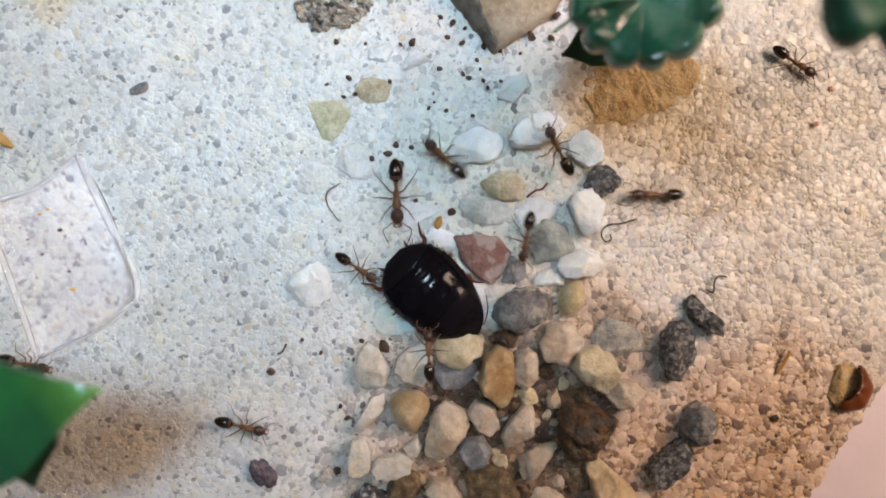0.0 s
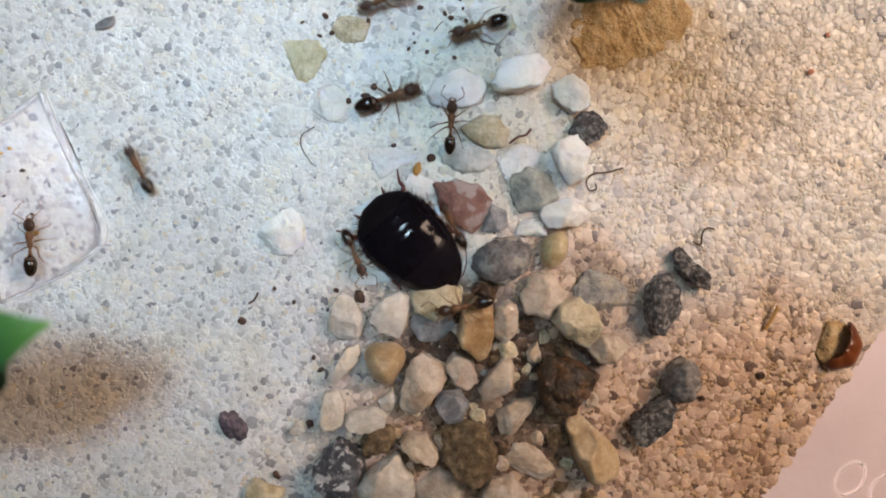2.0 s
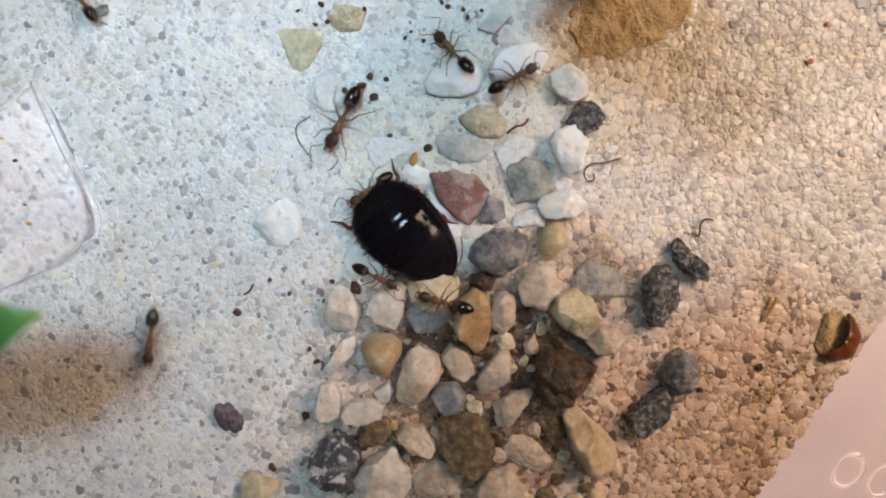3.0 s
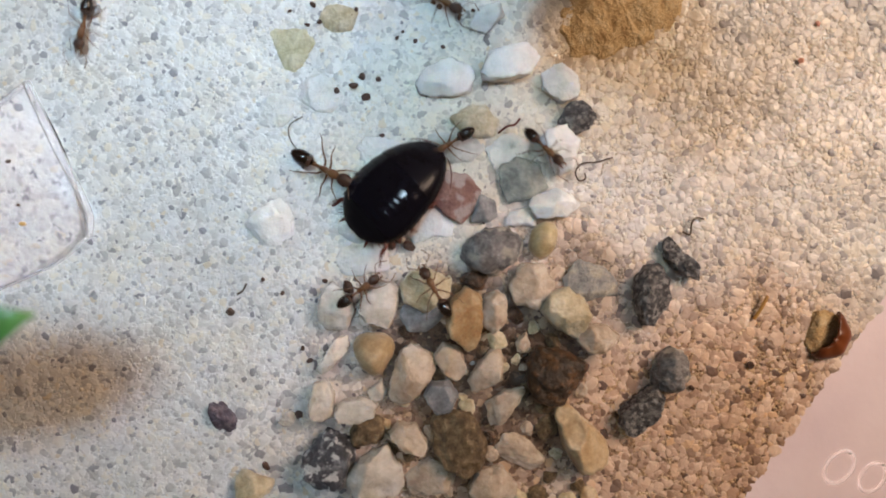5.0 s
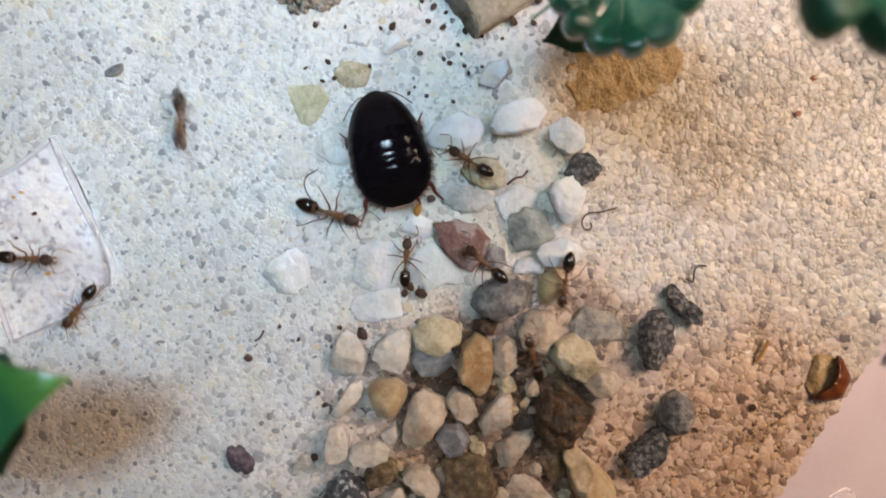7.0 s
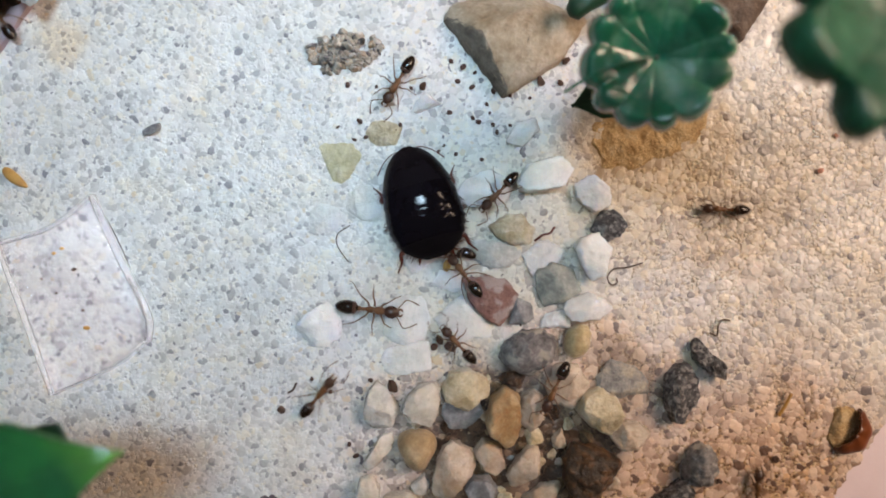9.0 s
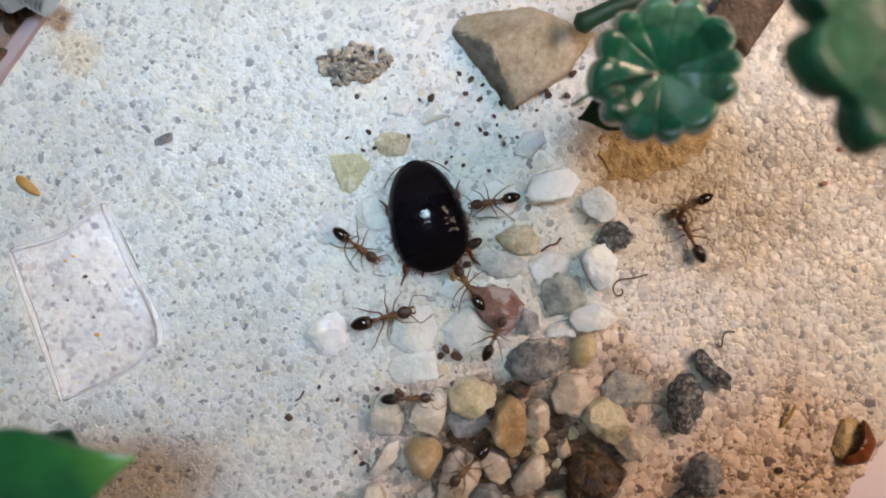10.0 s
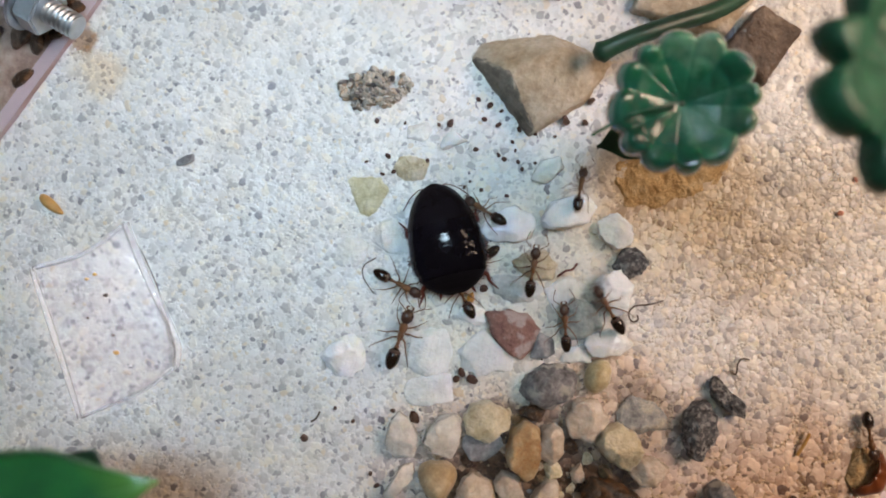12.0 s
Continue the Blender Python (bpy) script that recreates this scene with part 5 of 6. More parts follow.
        build("antenna", [tube(bent([(-5.9, 0.6 * s, 0.7), (-6.1, 1.5 * s, 0.7), (-5.4, 2.8 * s, 0.5), (-4.2, 3.9 * s, 0.35)]), 0.07, 5)], roach_red, thing)
        build("cercus", [tube([(5.5, 1.5 * s, 0.8), (6.2, 1.9 * s, 0.85), (6.75, 2.1 * s, 0.8)], [0.26, 0.20, 0.05], 6)], roach_red, thing)
    return thing


cockroach = roach()

# ---- ants ----
HIPS = [(1.05, 0.27, 0.72, 2.55, 1.55), (0.50, 0.30, 0.68, 0.30, 2.25), (0.0, 0.29, 0.72, -2.15, 2.0)]


def ant():
    """One worker along +x, its feet on z = 0; head and gaster 4.2 mm apart."""
    thing = empty("ant", at_mm(0, 0), "brown worker ant with a black gaster", "ant", "ants round the cockroach")
    build("head", [ball(2.1, 0, 1.0, 0.72, 0.62, 0.48, 12, 16, lambda u, x, y, z: (x + 0.10 * abs(y), y * (1.08 - 0.32 * u), z * (1 - 0.25 * u)))], ant_head, thing)
    for s in (1, -1):
        build("mandible", [tube(bent([(2.72, 0.26 * s, 0.86), (2.98, 0.30 * s, 0.8), (3.12, 0.06 * s, 0.78)], 4), [0.11, 0.11, 0.1, 0.1, 0.09, 0.08, 0.07, 0.05, 0.03], 6)], ant_brown, thing)
        build("eye", [ball(2.25, 0.50 * s, 1.17, 0.12, 0.08, 0.10, 6, 8)], ant_black, thing)
        pts = bent([(2.55, 0.24 * s, 1.15), (2.95, 0.75 * s, 1.45), (3.35, 1.25 * s, 1.45), (3.9, 1.15 * s, 0.95), (4.5, 0.85 * s, 0.45)], 4)
        build("antenna", [tube(pts, [0.05] * 8 + [0.042] * 5 + [0.055] * 4, 6)], ant_leg, thing)
    build("mesosoma", [ball(0.95, 0, 1.02, 0.62, 0.42, 0.44, 10, 14, lambda u, x, y, z: (x, y * (0.8 + 0.3 * u), z)), ball(0.25, 0, 0.92, 0.62, 0.30, 0.33, 10, 12), ball(1.5, 0, 0.98, 0.28, 0.2, 0.2, 6, 10)], ant_brown, thing, "light brown waisted middle body")
    build("petiole", [ball(-0.50, 0, 0.92, 0.26, 0.17, 0.26, 8, 10), ball(-0.86, 0, 0.88, 0.24, 0.24, 0.24, 8, 10), tube([(-0.3, 0, 0.85), (-1.1, 0, 0.85)], 0.11, 6)], ant_brown, thing)
    gaster = build("gaster", [ball(-2.0, 0, 1.0, 1.08, 0.68, 0.62, 16, 18, lambda u, x, y, z: (x, y * (0.80 + 0.42 * u - 0.24 * u * u), z * (0.85 + 0.25 * u)))], ant_black, thing, "glossy black pointed gaster")
    build("gaster_band", [ball(-1.36, 0, 1.0, 0.34, 0.61, 0.56, 8, 16)], ant_head, gaster, "brown first segment")
    for s in (1, -1):
        for hx, hy, hz, fx, fy in HIPS:
            dx, dy = fx - hx, fy - hy
            pts = [(0, 0, 0), (dx * 0.10, 0.20 * dy * s, -0.12), (dx * 0.42, 0.55 * dy * s, 0.75), (dx * 0.72, 0.82 * dy * s, -0.05), (dx * 0.86, 0.93 * dy * s, -hz + 0.15), (dx * 1.08, 1.06 * dy * s, -hz + 0.04)]
            build("leg", [tube(pts, [0.11, 0.085, 0.062, 0.045, 0.034, 0.026], 6)], ant_leg, thing, at=at_mm(hx, hy * s, hz))
    return thing


first_ant = ant()
ANTS = {"A": first_ant}
for key in "BCDEFGHIJNO":
    ANTS[key] = copy_thing(first_ant, at_mm(0, 0))
for key, size in (("A", 1.24), ("B", 1.05), ("C", 1.05), ("D", 1.02), ("E", 0.96), ("F", 0.97), ("G", 0.93), ("H", 0.95), ("I", 0.99), ("J", 1.06), ("N", 0.93), ("O", 1.08)):
    ANTS[key].scale = (size, size, size)
for key, words in (("A", "large brown worker ant tugging at the cockroach"), ("D", "brown worker ant holding on to the cockroach's hind end"),
                   ("F", "light brown worker ant with a black-tipped gaster"), ("G", "brown worker ant pressed against the cockroach's flank"),
                   ("E", "brown worker ant crossing the pink board"), ("I", "slim brown worker ant running over the pale sand"),
                   ("J", "brown worker ant walking over the plastic scrap")):
    ANTS[key]["label"] = words

# ---- what moves ----


def terrain():
    from_verts, from_faces = [], []
    for ob in TERRAIN:
        m, base = ob.matrix_basis if not ob.parent else ob.parent.matrix_basis @ ob.matrix_basis, len(from_verts)
        from_verts += [m @ v.co for v in ob.data.vertices]
        from_faces += [tuple(i + base for i in p.vertices) for p in ob.data.polygons]
    cell = {}
    for v in from_verts:
        key = (round(v.x / MM / 0.6), round(v.y / MM / 0.6))
        cell[key] = max(cell.get(key, 0.0), v.z / MM)
    return cell


def smooth_rows(rows, step=0.1):
    """Rows (t, x, y, heading) as a smooth run of places at even steps."""
    ts = np.array([r[0] for r in rows])
    vals = np.array([r[1:] for r in rows])
    slope = np.zeros_like(vals)
    d = np.diff(vals, axis=0) / np.diff(ts)[:, None]
    if len(ts) > 2:
        h = np.diff(ts)[:, None]
        slope[1:-1] = (d[:-1] * h[1:] + d[1:] * h[:-1]) / (h[1:] + h[:-1])
        slope[1:-1] = np.where(d[:-1] * d[1:] > 0, np.sign(slope[1:-1]) * np.minimum(np.abs(slope[1:-1]), 2 * np.minimum(np.abs(d[:-1]), np.abs(d[1:]))), 0)
    out = []
    for t in np.arange(0, 12.0001, step):
        k = int(np.clip(np.searchsorted(ts, t, "right") - 1, 0, len(ts) - 2))
        h = ts[k + 1] - ts[k]
        u = min(max((t - ts[k]) / h, 0.0), 1.0)
        p = (2 * u ** 3 - 3 * u ** 2 + 1) * vals[k] + (u ** 3 - 2 * u ** 2 + u) * h * slope[k] + (3 * u ** 2 - 2 * u ** 3) * vals[k + 1] + (u ** 3 - u ** 2) * h * slope[k + 1]
        out.append((round(float(t), 3), *p))
    return out


def motions():
    cell = terrain()

    def height(x, y):
        if 0.828 * x - 0.561 * y > EDGE + 0.4:
            return FLOOR
        i, j = round(x / 0.6), round(y / 0.6)
        return max(0.22, *(cell.get((i + a, j + b), 0.0) for a in (-1, 0, 1) for b in (-1, 0, 1)))

    def go(key, rows):
        """An ant runs along its rows, over what lies on the sand, and steps as it goes."""
        thing = ANTS[key]
        size = thing.scale[0]
        run = smooth_rows(rows)
        feel = []
        for t, x, y, a in run:
            c, s = math.cos(radians(a)), math.sin(radians(a))
            feel.append((height(x + 1.8 * c, y + 1.8 * s), height(x, y), height(x - 1.8 * c, y - 1.8 * s)))
        feel = np.array(feel)
        pad = np.vstack([feel[:1], feel, feel[-1:]])
        feel = (pad[:-2] + 2 * pad[1:-1] + pad[2:]) / 4
        walk(thing, [(t, at_mm(x, y, float(f.mean()), 0, -0.6 * math.degrees(math.atan2(f[0] - f[2], 3.6)), a)) for (t, x, y, a), f in zip(run, feel)])
        gone, last, phase = 0.0, run[0], []
        for row in run:
            gone += math.hypot(row[1] - last[1], row[2] - last[2]) + 0.012 * abs(row[3] - last[3])
            last = row
            phase.append(gone)
        legs = [o for o in thing.children if o.name.split(".")[0] == "leg"]
        for n, leg in enumerate(legs):
            side, rank = (1, n) if n < 3 else (-1, n - 3)
            hx, hy, hz = HIPS[rank][:3]
            push = math.pi * ((rank + (side > 0)) % 2)
            walk(leg, [(row[0], at_mm(hx, hy * side, hz, 4 * side * math.cos(p * 1.7 + push), 0, side * 13 * math.sin(p * 1.7 + push))) for row, p in zip(run, phase)])

    go("A", [(0, -4.63, 6.48, -88), (0.1, -4.68, 6.87, -88.8), (0.2, -5.27, 7.75, -75), (0.3, -5.88, 9.1, -58.6), (0.4, -5.91, 10.59, -25), (0.5, -4.92, 11.01, -3), (0.6, -4.26, 10.91, 11.9), (0.7, -4.21, 11.44, 27.6), (0.8, -3.53, 11.61, 31.1), (0.9, -2.83, 12.15, 35.5), (1, -2.16, 12.53, 34.1), (1.5, -2.5, 11.97, 35.9), (1.6, -3.3, 11.95, 50), (1.7, -3.69, 11.88, 61.2), (1.8, -3.47, 11.84, 61.2), (1.9, -3.36, 11.4, 39.5), (2, -3.11, 10.67, 19.2), (2.1, -3.46, 9.89, -18.5), (2.2, -3.41, 8.12, -49.3), (2.3, -3.71, 7.47, -68.6), (2.5, -4.65, 7.73, -81.7), (2.8, -5.54, 8.13, -98.7), (3, -7.51, 7.27, -115.4), (3.2, -7.85, 5.1, -94.6), (3.5, -8.37, 4.9, -73.2), (3.7, -8.63, 4.09, -74), (5.3, -8.77, 1.65, -23.5), (5.5, -9.03, 1.41, -26.2), (5.7, -8.79, 1.59, -27.4), (6, -9.87, 2.19, -26.9), (6.5, -8.67, 3.69, 3.9), (7, -9.75, 2.73, -18.5), (7.5, -8.93, 0.19, -29.9), (9.5, -8.6, -2.0, 5.2), (10, -7.92, -1.8, 16), (10.5, -9.24, -2.58, 43.4), (11, -9.74, -2.47, 67.3), (11.5, -8.72, -2.24, 47), (12, -7.97, -1.55, 72)])
    go("B", [(0, 0.83, 10.19, 136.3), (0.1, -0.49, 10.51, 94.6), (0.2, -0.72, 11.63, 75.7), (0.3, 0.29, 14.59, 71.9), (0.4, 0.98, 20.58, 81.7), (0.5, 3.5, 21.33, 23.4), (0.6, 4.89, 22.13, 5.6), (0.7, 4.78, 22.47, -72.4), (0.8, 2.77, 21.46, -74.8), (0.9, 3.06, 20.61, -77), (1, 3.44, 20.09, -76.9), (1.1, 3.46, 21.56, -97.5), (1.3, -0.23, 21.03, -164.5), (1.5, -3.25, 19.37, -130.9), (1.7, -4.08, 20.13, -106.5), (1.9, -2.0, 20.81, -137.1), (2, -3.38, 20.97, -163.2), (2.3, -6.22, 23.79, -179), (4.5, 0.42, 24.47, -25.4), (5.2, 5.34, 17.88, -31.4), (5.5, 9.85, 15.18, -32.1), (5.7, 14.54, 12.15, -41.8), (5.9, 15.66, 10.38, -54.1), (6, 18.47, 8.7, -48.6), (6.1, 19.81, 6.74, -58.9), (6.2, 20.17, 6.31, -61.4), (6.3, 19.99, 5.87, -81.4), (6.4, 18.74, 4.34, -100), (6.5, 17.47, 1.08, -112.1), (6.6, 15.32, -2.88, -107.2), (6.7, 15.5, -4.06, -124.6), (6.8, 15.36, -3.52, -121), (7, 16.19, -4.43, -98.5), (7.1, 17.56, -4.94, -72.1), (7.2, 18.84, -6.24, -70.4), (7.4, 20.77, -11.26, -75.5), (7.5, 19.62, -13.81, -90.8), (7.7, 17.7, -15.08, -114), (9.3, 9.89, -9.72, -115.2), (9.5, 7.92, -13.81, -116.7), (10, 1.85, -17.97, -134.1), (10.5, -1.53, -22.61, -119.9), (12, -6.58, -28.4, -119.3)])
    go("C", [(0, 13.13, 11.3, 120.7), (0.1, 13.3, 12.01, 103.2), (0.2, 13.32, 12.86, 93.3), (0.3, 13.2, 13.16, 97.4), (0.4, 13.12, 14.44, 103.5), (0.5, 12.89, 16.41, 108.6), (0.6, 11.91, 17.5, 111.4), (0.7, 12.03, 17.56, 120.1), (0.8, 11.48, 18.63, 117.5), (0.9, 10.67, 19.09, 122.1), (1, 9.37, 20.17, 139.2), (1.2, 10.09, 20.81, 174.7), (1.3, 10.67, 19.67, 200.2), (1.5, 10.31, 19.31, 213.1), (1.7, 9.93, 19.32, 211.9), (1.8, 9.84, 19.28, 198.1), (1.9, 8.17, 18.98, 190.8), (2, 6.51, 18.22, 194.5), (2.2, 5.21, 17.07, 211), (2.5, 2.61, 16.28, 212.1), (2.6, 3.4, 15.36, 243), (2.7, 4.19, 14.92, 244.1), (2.8, 3.88, 13.86, 104.5), (3, 4.25, 14.17, 132.5), (3.2, 3.21, 16.04, 149.2), (3.5, 2.98, 18.78, 56.8), (3.7, 2.2, 19.53, 99), (4.5, -0.16, 23.3, 217.3), (5.7, -0.16, 24.59, 207.2), (6.1, -0.93, 18.79, 219.3), (6.2, -3.21, 16.73, 181), (6.5, -12.97, 19.07, 142.7), (6.7, -22.13, 22.22, 168.8), (6.8, -27.38, 20.85, 266), (6.9, -27.48, 18.51, 278.2), (7, -26.2, 12.79, 270.9), (7.1, -23.89, 9.19, 291.2), (7.3, -21.27, 3.94, 298.4), (7.5, -15.29, 4.19, 352.6), (7.6, -13.83, 4.41, 376.8), (7.7, -12.4, 6.4, 387.4), (8.4, -7.3, 15.86, 400.2), (9, -5.62, 23.83, 239.4), (9.3, -10.6, 18.9, 247.2), (9.4, -12.82, 17.49, 257.4), (9.5, -14.71, 14.39, 262.1), (9.6, -14.69, 12.86, 262.4), (9.7, -13.85, 9.97, 291.7), (9.8, -12.94, 7.96, 303.6), (10, -11.21, 6.4, 324.1), (10.5, -9.7, 5.87, 339.1), (11, -9.6, 5.15, 332.4), (11.5, -8.79, 4.8, 337.8), (12, -8.35, 4.69, 334.1)])
    go("D", [(0, 24.28, 6.27, -180), (0.1, 21.87, 6.32, -183.4), (0.2, 20.35, 6.17, -194.6), (0.3, 18.22, 5.9, -200), (0.4, 17.65, 4.95, -184.4), (0.5, 16.35, 3.8, -165.3), (0.6, 13.39, 1.81, -164.7), (0.7, 10.42, 0.62, -167.9), (0.8, 10.06, 0.49, -162.3), (1, 10.77, -0.12, -154.2), (1.1, 10.97, -0.89, -139.6), (1.2, 11.37, -1.72, -116.6), (1.3, 11.51, -3.48, -114.2), (1.5, 10.78, -7.95, -128.7), (1.7, 9.02, -8.65, -131.2), (1.9, 5.45, -10.73, -159.6), (2, 5.33, -11.24, -166.2), (2.5, 4.26, -11.71, -184.7), (3, 3.63, -11.85, -193.7), (3.5, 3.04, -12.0, -205.3), (3.7, 3.08, -12.25, -206.1), (4.5, 3.29, -11.9, -218.8), (5.3, 3.59, -10.4, -248.4), (5.5, 4.05, -10.34, -250.5), (5.8, 4.67, -10.36, -256.9), (6, 6.36, -8.22, -287.7), (6.3, 9.24, -4.74, -268.4), (6.5, 9.91, -4.61, -239.6), (6.7, 8.79, -4.77, -224.4), (7, 7.65, -2.83, -220.7), (7.5, 3.61, 0.85, -238.3), (7.7, 4.39, 1.14, -253.2), (9.3, 1.88, 1.99, -230), (9.5, 2.17, 1.93, -239.9), (10, 1.79, 1.74, -237.1), (10.5, 1.58, 1.98, -242.3), (11, 1.06, 2.01, -246.1), (11.5, 0.43, 2.44, -242), (12, -0.99, 3.65, -242.2)])
    go("E", [(0, 39.89, 21.16, -34.1), (0.2, 41.46, 20.97, -26.2), (0.5, 45.16, 18.79, -30.5), (0.6, 46.71, 17.22, -32.9), (0.8, 50.0, 14.19, -32.8), (1.5, 59.97, 8.52, -32.4), (2.6, 77.55, -19.37, -78.1), (3.6, 71.5, -48.6, -133.6), (4.7, 40.89, -46.64, -268.4), (5.2, 41.5, -36.87, -291.1), (5.5, 44.27, -30.69, -294.2), (5.6, 44.86, -29.77, -293.8), (5.8, 47.82, -26.54, -313.9), (6, 50.49, -23.53, -325.5), (6.3, 52.08, -21.33, -306), (6.5, 53.66, -18.93, -286.1), (6.8, 54.96, -14.83, -293.4), (7.5, 61.94, -2.59, -320.9), (9.8, 54.01, 20.81, -439.4), (10.2, 48.9, 13.45, -453.8), (10.5, 48.49, 11.09, -445.1), (11, 48.86, 6.99, -448.9), (11.2, 48.1, 3.33, -461.1), (11.5, 45.98, -3.01, -460.4), (11.8, 45.6, -8.36, -452), (12, 46.18, -11.31, -442)])
    go("F", [(0, 9.82, 1.49, -100.5), (0.1, 8.48, 2.07, -97), (0.2, 7.35, 1.2, -98.6), (0.3, 6.17, 1.47, -104.3), (0.4, 5.57, 3.59, -252.3), (0.5, 4.92, 5.31, -252.5), (0.6, 4.23, 5.47, -245.7), (0.7, 4.54, 5.39, -249.8), (0.8, 4.62, 5.64, -250.8), (1, 3.84, 5.17, -237.3), (1.2, 2.11, 6.65, -247.6), (1.5, 2.25, 6.08, -259.1), (1.6, 3.06, 5.58, -266.6), (1.8, 3.6, 6.12, -267.5), (2, 3.59, 7.71, -272.4), (2.1, 3.7, 7.69, -281.3), (2.2, 5.29, 7.87, -316.7), (2.3, 6.85, 8.08, -328.3), (2.5, 7.35, 9.29, -318.8), (2.6, 7.21, 10.08, -305.4), (2.8, 8.52, 13.62, -293.4), (2.9, 9.91, 13.55, -320.6), (3, 10.33, 11.42, -331.1), (3.2, 12.07, 13.59, -331), (3.3, 11.3, 13.04, -322.5), (3.4, 10.77, 12.4, -193), (3.5, 8.83, 11.26, -46.2), (3.6, 8.41, 8.88, -68), (3.7, 7.3, 6.7, -97.8), (4.3, 5.6, 5.35, -140.8), (5.3, 4.71, 4.49, -153.5), (5.5, 4.64, 3.14, -212.9), (5.6, 5.05, 2.92, -242.7), (5.8, 7.2, 2.02, -265.4), (6, 6.62, -0.62, -275), (6.2, 7.0, -0.2, -281.8), (6.5, 7.46, 3.41, -302.7), (6.6, 8.66, 4.95, -306.2), (6.8, 7.43, 7.54, -238.9), (7, 5.79, 8.37, -211), (7.3, 5.05, 11.68, -226.2), (7.4, 5.38, 11.81, -226.6), (7.5, 7.72, 10.55, -198.7), (7.6, 7.99, 9.72, -168.1), (7.7, 8.03, 8.69, -163), (8.5, 5.88, 10.32, -151), (9.3, 5.54, 11.69, -127.7), (9.5, 5.03, 11.45, -142.9), (10, 4.37, 11.59, -168), (10.5, 3.2, 11.7, -177.1), (11, 2.2, 12.15, -199.4), (11.5, 0.65, 13.0, -212), (12, 1.52, 13.2, -211.7)])
    go("G", [(0, -9.02, -1.87, -33.2), (0.5, -8.07, -2.21, -38.7), (1, -5.52, -2.01, -12.3), (1.5, -6.16, -3.02, -58.4), (2, -6.54, -6.02, -65.9), (2.2, -4.33, -8.83, -23.6), (2.5, -3.4, -9.46, -23), (3, -3.55, -9.42, -23.6), (3.5, -3.67, -9.33, -17.9), (3.7, -3.56, -9.41, -16.2), (5.2, -4.78, -10.88, 39.9), (5.3, -4.85, -10.75, 39), (5.5, -3.94, -11.17, 77), (5.7, -2.57, -8.82, 72.4), (6, -1.64, -7.68, 50.3), (6.3, -1.68, -6.52, 62.2), (6.5, -1.41, -5.61, 73.7), (7, -1.21, -2.65, 86.6), (7.5, -1.53, 0.75, 73.9), (7.7, -1.85, 1.23, 74.7), (8.5, 0.01, 4.21, 80.9), (9.3, 0.82, 5.56, 201.2), (9.5, 0.81, 5.72, 207.2), (10, 0.66, 5.91, 209.3), (10.5, 0.75, 6.55, 221.2), (11, 1.08, 6.97, 226.3), (11.5, 0.43, 7.66, 228.5), (12, 0.91, 7.53, 218.4)])
    go("H", [(0, -1.0, -11.28, 92.1), (0.3, 0.24, -12.54, 142.1), (0.5, 2.5, -12.11, 197.8), (0.8, 3.38, -8.22, 108.9), (1, 3.8, -3.38, 120.4), (1.5, 3.48, -4.08, 124.4), (1.9, 4.01, -3.59, 114), (2, 3.91, -2.79, 118.3), (2.1, 2.64, -0.54, 139.6), (2.3, 0.08, 1.72, 163.5), (2.5, -0.58, 2.18, 179), (2.8, -3.25, 0.98, 205.2), (3, -4.54, -0.2, 218), (3.5, -5.52, -1.29, 224.7), (3.7, -5.73, -1.24, 226.4), (4.3, -0.07, 7.94, 387.1), (4.8, 12.36, 5.65, 326), (5.2, 17.31, 2.07, 301.3), (5.3, 19.47, 0.49, 255.1), (5.5, 18.73, -0.7, 241.8), (5.7, 18.15, -2.78, 245), (5.9, 17.22, -7.24, 262.9), (6, 17.89, -8.12, 281.6), (6.1, 20.12, -9.75, 307), (6.2, 23.33, -12.12, 307.8), (6.3, 23.75, -14.98, 271.1), (6.4, 22.95, -16.96, 257.4), (6.5, 21.05, -18.25, 221.9), (6.7, 17.4, -16.52, 155.6), (7, 12.74, -12.78, 106.8), (7.3, 8.54, -9.98, 151.7), (7.5, 5.0, -7.66, 141.4), (7.7, 3.95, -8.51, 160.9), (8.5, 2.59, -6.44, 219.1), (9.3, 0.98, -5.61, 78), (9.5, 1.56, -6.12, 65), (9.7, 3.42, -5.16, 53.9), (10, 4.7, -3.76, 66.6), (10.2, 7.72, -3.83, 57.3), (10.5, 9.3, -1.28, 73.7), (10.7, 10.1, -2.58, 65.8), (11, 10.2, -2.98, 62.3), (11.3, 10.35, -1.59, 81.5), (11.5, 10.48, -0.92, 97.7), (12, 10.87, 0.35, 95.4)])
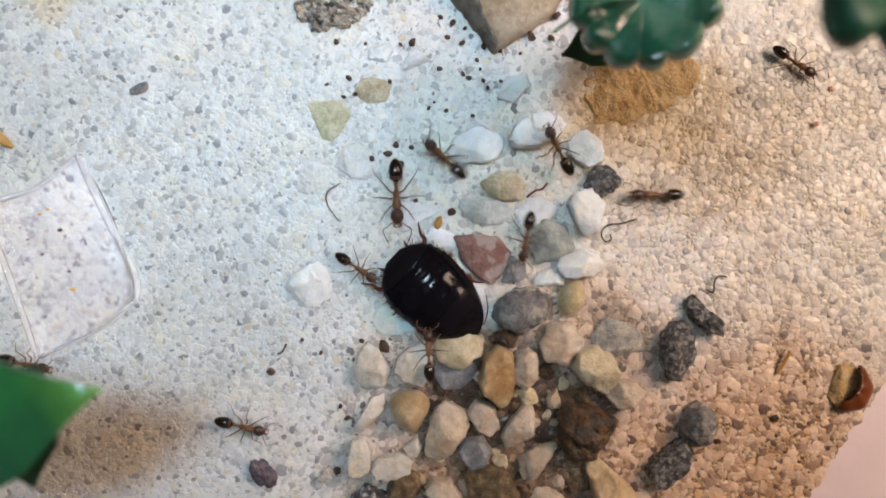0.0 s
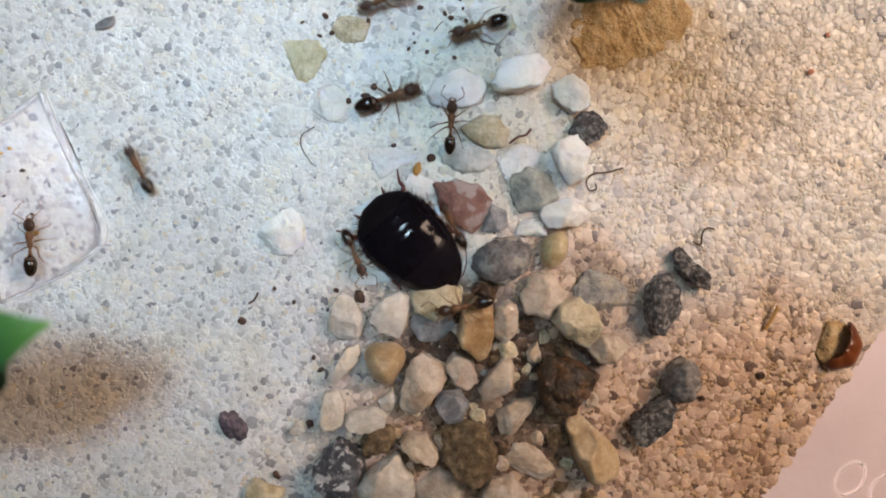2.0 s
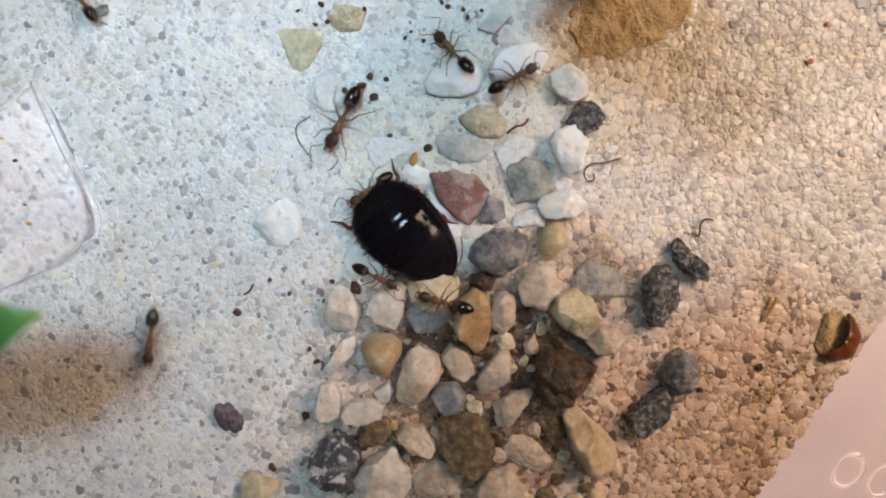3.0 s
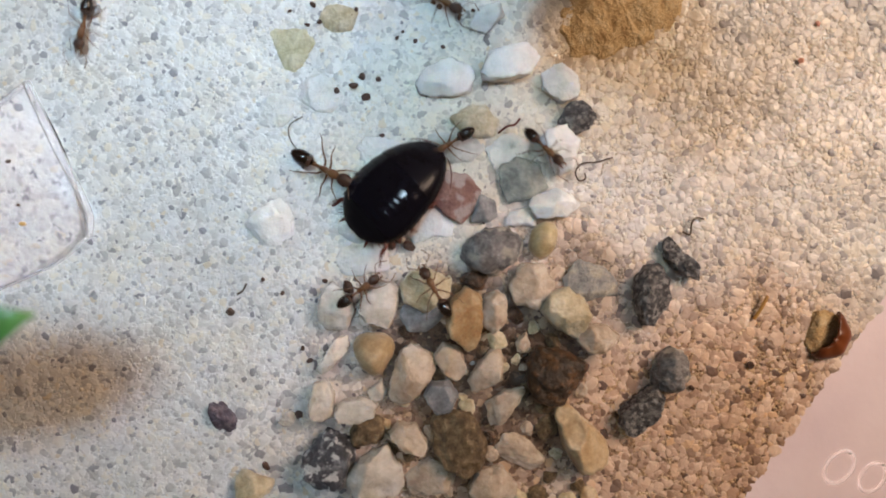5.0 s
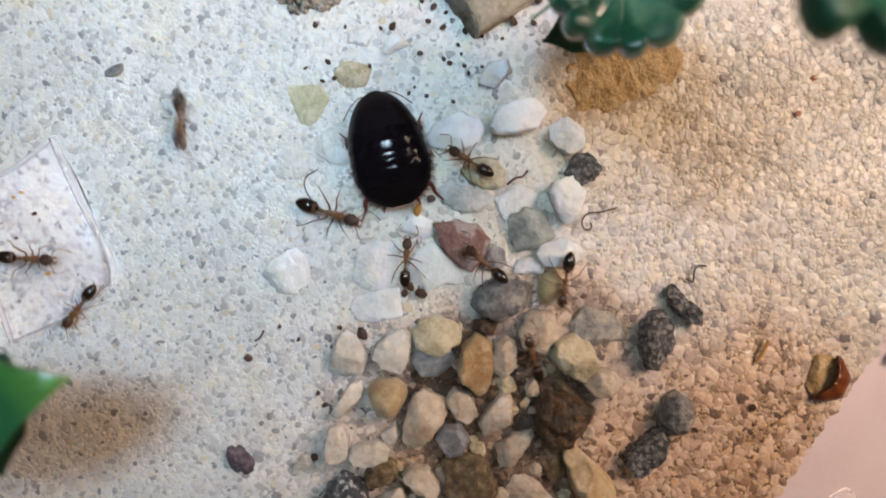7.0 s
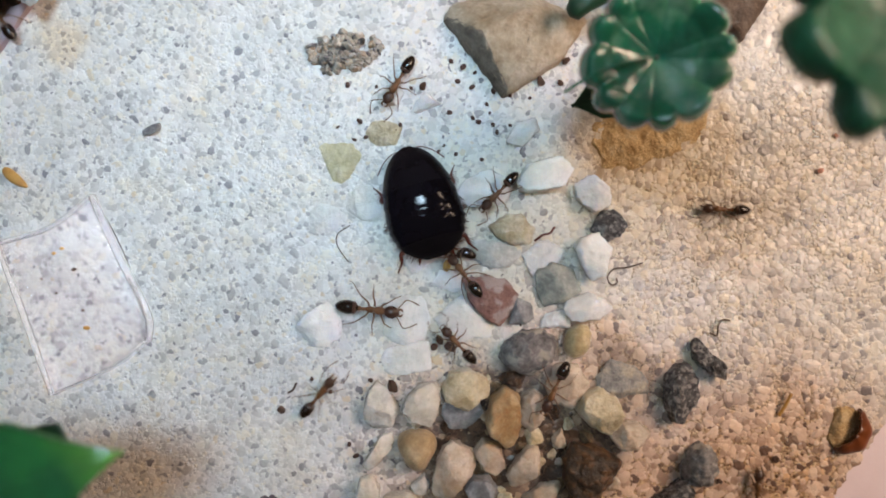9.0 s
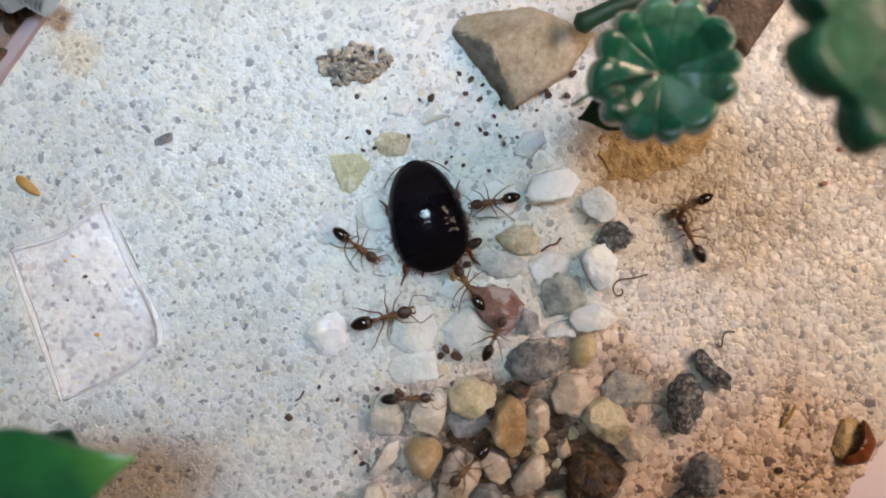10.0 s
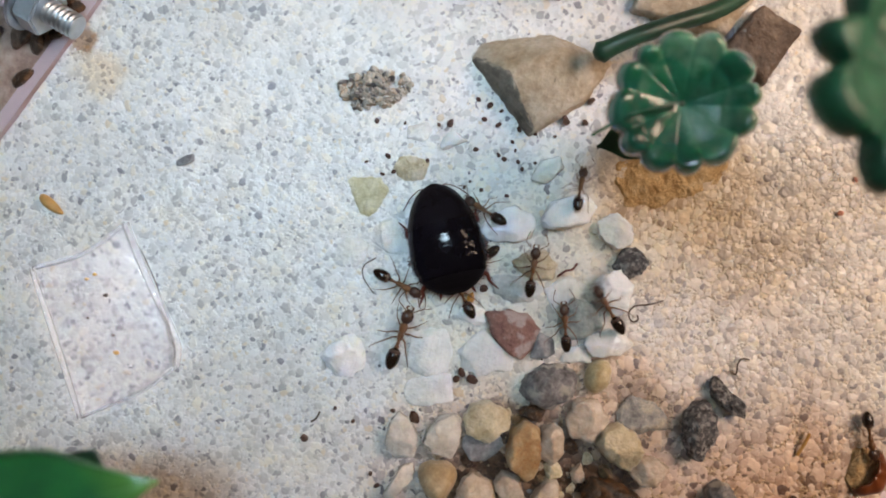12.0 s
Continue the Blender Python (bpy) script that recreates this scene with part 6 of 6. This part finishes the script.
    go("I", [(0, -21.89, -19.48, -13.3), (0.2, -20.64, -19.13, 5.7), (0.4, -18.96, -19.1, 18), (0.5, -18.4, -18.32, 20.5), (0.6, -18.08, -17.43, 36.4), (0.8, -16.26, -15.65, 55.5), (1, -16.75, -16.32, 57.9), (1.2, -18.79, -15.06, 116.1), (1.4, -21.58, -12.5, 116.2), (1.5, -23.5, -10.22, 114.4), (1.6, -24.69, -7.45, 114.4), (1.8, -26.5, -2.75, 121.9), (2, -29.61, 2.62, 118.3), (2.2, -32.01, 8.78, 106.1), (2.4, -31.19, 11.02, 84.4), (2.5, -31.4, 12.28, 78.9), (2.6, -31.41, 13.59, 90.9), (2.8, -32.74, 14.95, 110.3), (3, -35.1, 19.42, 124.9), (3.2, -36.34, 21.48, 121.2), (4.5, -34.12, 22.45, 251.1), (5.3, -33.96, 11.5, 259.2), (5.5, -34.55, 8.29, 248.8), (5.8, -33.67, 4.89, 281.8), (6, -31.91, 0.9, 292.6), (6.2, -32.82, -0.72, 276.9), (6.5, -33.51, -4.93, 251), (6.8, -36.87, -6.75, 242), (7, -36.99, -7.85, 233.9), (7.1, -37.03, -8.62, 245.6), (7.3, -35.93, -10.29, 290.8), (7.5, -32.77, -16.83, 290.8), (7.7, -32.93, -21.71, 283.9), (8.3, -26.19, -20.85, 386.9), (9.3, -10.83, -8.67, 413), (9.5, -9.61, -7.96, 410.3), (9.7, -9.29, -9.73, 387.3), (9.8, -8.74, -9.81, 375.7), (10, -4.94, -10.65, 364.4), (10.1, -3.85, -10.26, 366.6), (10.2, -3.25, -10.35, 376.9), (10.3, -0.51, -9.44, 410.9), (10.5, 0.34, -7.35, 420.4), (10.7, 1.63, -4.82, 413.9), (11, 2.27, -2.93, 441), (11.3, 3.24, -1.6, 432.9), (11.5, 4.37, -0.45, 435.4), (11.7, 5.26, 1.41, 435.6), (11.8, 5.56, 3.45, 436.4), (12, 6.93, 6.64, 443.5)])
    go("J", [(0, -45.7, -12.54, -11.4), (0.4, -41.34, -12.51, 61.2), (0.5, -40.43, -13.18, 61.2), (0.8, -40.01, -10.19, 104.1), (1, -41.05, -10.26, 106.8), (1.2, -41.47, -8.31, 105.9), (1.5, -41.55, -7.3, 99.6), (2, -40.78, -5.7, 92.7), (2.2, -39.33, -7.48, 55.4), (2.4, -35.73, -6.65, 4.4), (2.5, -33.55, -6.72, 4.5), (2.6, -32.32, -6.95, -6.1), (2.8, -28.64, -10.23, -69.7), (3, -27.71, -16.24, -95.9), (3.1, -29.02, -18.66, -103.2), (3.3, -30.21, -22.25, -99.8), (3.5, -29.91, -28.34, -75.9), (3.7, -29.49, -32.34, -76.4), (4.5, -38.56, -40.78, -157.6), (5.8, -47.98, -24.39, -262.6), (6.5, -46.18, -5.95, -343.3), (6.7, -42.08, -3.9, -367.2), (7, -42.53, -2.55, -363.6), (7.1, -42.77, -0.88, -327.9), (7.3, -42.11, 4.55, -300.1), (7.5, -41.43, 10.05, -272.7), (7.7, -42.54, 12.22, -276.6), (8.5, -45.37, 23.84, -254.2), (9.5, -55.95, 36.66, -224.5), (12, -73.9, 53.52, -223.2)])
    go("N", [(0, 60.26, 9.13, -180), (6.8, 62.76, -5.8, -157.8), (7.4, 52.26, -7.57, -203.8), (7.7, 49.47, -5.6, -213), (8.5, 38.55, 4.48, -209.1), (9.3, 27.28, 11.14, -170.7), (9.5, 24.55, 10.86, -171.8), (9.7, 24.31, 10.61, -120.2), (9.9, 23.74, 9.32, -111.7), (10, 26.91, 11.52, -153.9), (10.2, 24.92, 9.17, -115.6), (10.4, 19.58, 6.5, -145.3), (10.6, 11.35, 2.77, -123.9), (10.8, 11.15, 2.43, -217.5), (11, 11.1, 5.44, -203), (11.2, 10.02, 7.63, -207.3), (11.5, 7.27, 9.66, -203.3), (11.7, 8.6, 10.36, -247.8), (11.8, 10.45, 11.22, -285.6), (12, 11.93, 15.81, -280.5)])
    go("O", [(0, 47.5, -53.83, 179.8), (8.4, 41.84, -32.87, 135.4), (9.3, 32.79, -16.19, 71.1), (9.5, 32.21, -12.34, 86.1), (9.6, 31.61, -7.76, 96.6), (9.7, 30.88, -2.95, 106.4), (9.8, 28.8, 1.9, 128.1), (9.9, 26.05, 5.81, 121.2), (10, 26.97, 7.92, 117.6), (10.1, 27.28, 5.02, 275.4), (10.2, 27.08, 2.12, 256.1), (10.3, 27.12, 1.63, 255.1), (10.4, 27.41, 1.96, 104.9), (10.5, 25.54, 0.57, 114.9), (10.6, 23.67, 0.92, 130.4), (10.8, 20.17, 1.01, 153.8), (11, 16.68, 0.32, 191.8), (11.2, 16.13, 2.42, 133.6), (11.3, 16.05, 2.76, 121.6), (11.5, 13.01, 3.21, 154.2), (11.7, 13.22, 0.98, 198.6), (11.8, 13.81, 0.77, 198.7), (12, 15.44, 2.65, 122.9)])
    turn = smooth_rows([(0, -0.32, -4.95, 137), (0.5, -0.23, -4.98, 136.3), (1, -0.3, -5.28, 135.7), (1.5, -0.12, -5.17, 137.1), (2, -0.36, -5.08, 136.1), (2.5, -0.4, -5.0, 135.9), (3, -0.49, -5.01, 136.5), (3.5, -0.51, -4.97, 135.4), (3.7, -0.49, -5.0, 135.2), (4.3, -0.34, -3.64, 156), (4.8, -0.84, -1.87, 207.8), (5.3, -0.0, 1.73, 239.5), (5.5, 0.36, 2.36, 238.6), (5.6, 0.63, 2.5, 238.5), (5.7, -0.03, 2.7, 274.8), (5.8, -0.78, 4.43, 286.7), (5.9, -2.52, 6.71, 291.3), (6, -2.79, 7.01, 288.9), (6.5, -2.61, 7.1, 286.3), (7, -3.33, 9.76, 284.8), (7.5, -3.38, 9.87, 282.5), (7.7, -3.19, 9.79, 282.2), (9.3, -2.92, 10.25, 286.9), (9.5, -2.9, 9.85, 286.4), (10, -3.26, 9.86, 284.8), (10.5, -3.2, 9.93, 285.1), (11, -3.29, 9.84, 285.4), (11.5, -3.38, 9.87, 284.6), (12, -3.15, 9.97, 284.9)])
    rolls = smooth_rows([(0, 0, 0.25, 0), (3.7, 0, 0.25, 0), (4.6, 14, 0.5, 0), (5.3, 24, 0.9, 0), (5.6, 22, 0.9, 0), (5.8, 8, 0.8, 0), (6.1, -4, 0.9, 0), (7.0, 0, 0.9, 0), (12, 0, 0.9, 0)])
    walk(cockroach, [(t, at_mm(x, y, r[2], r[1], 0, a)) for (t, x, y, a), r in zip(turn, rolls)])


motions()
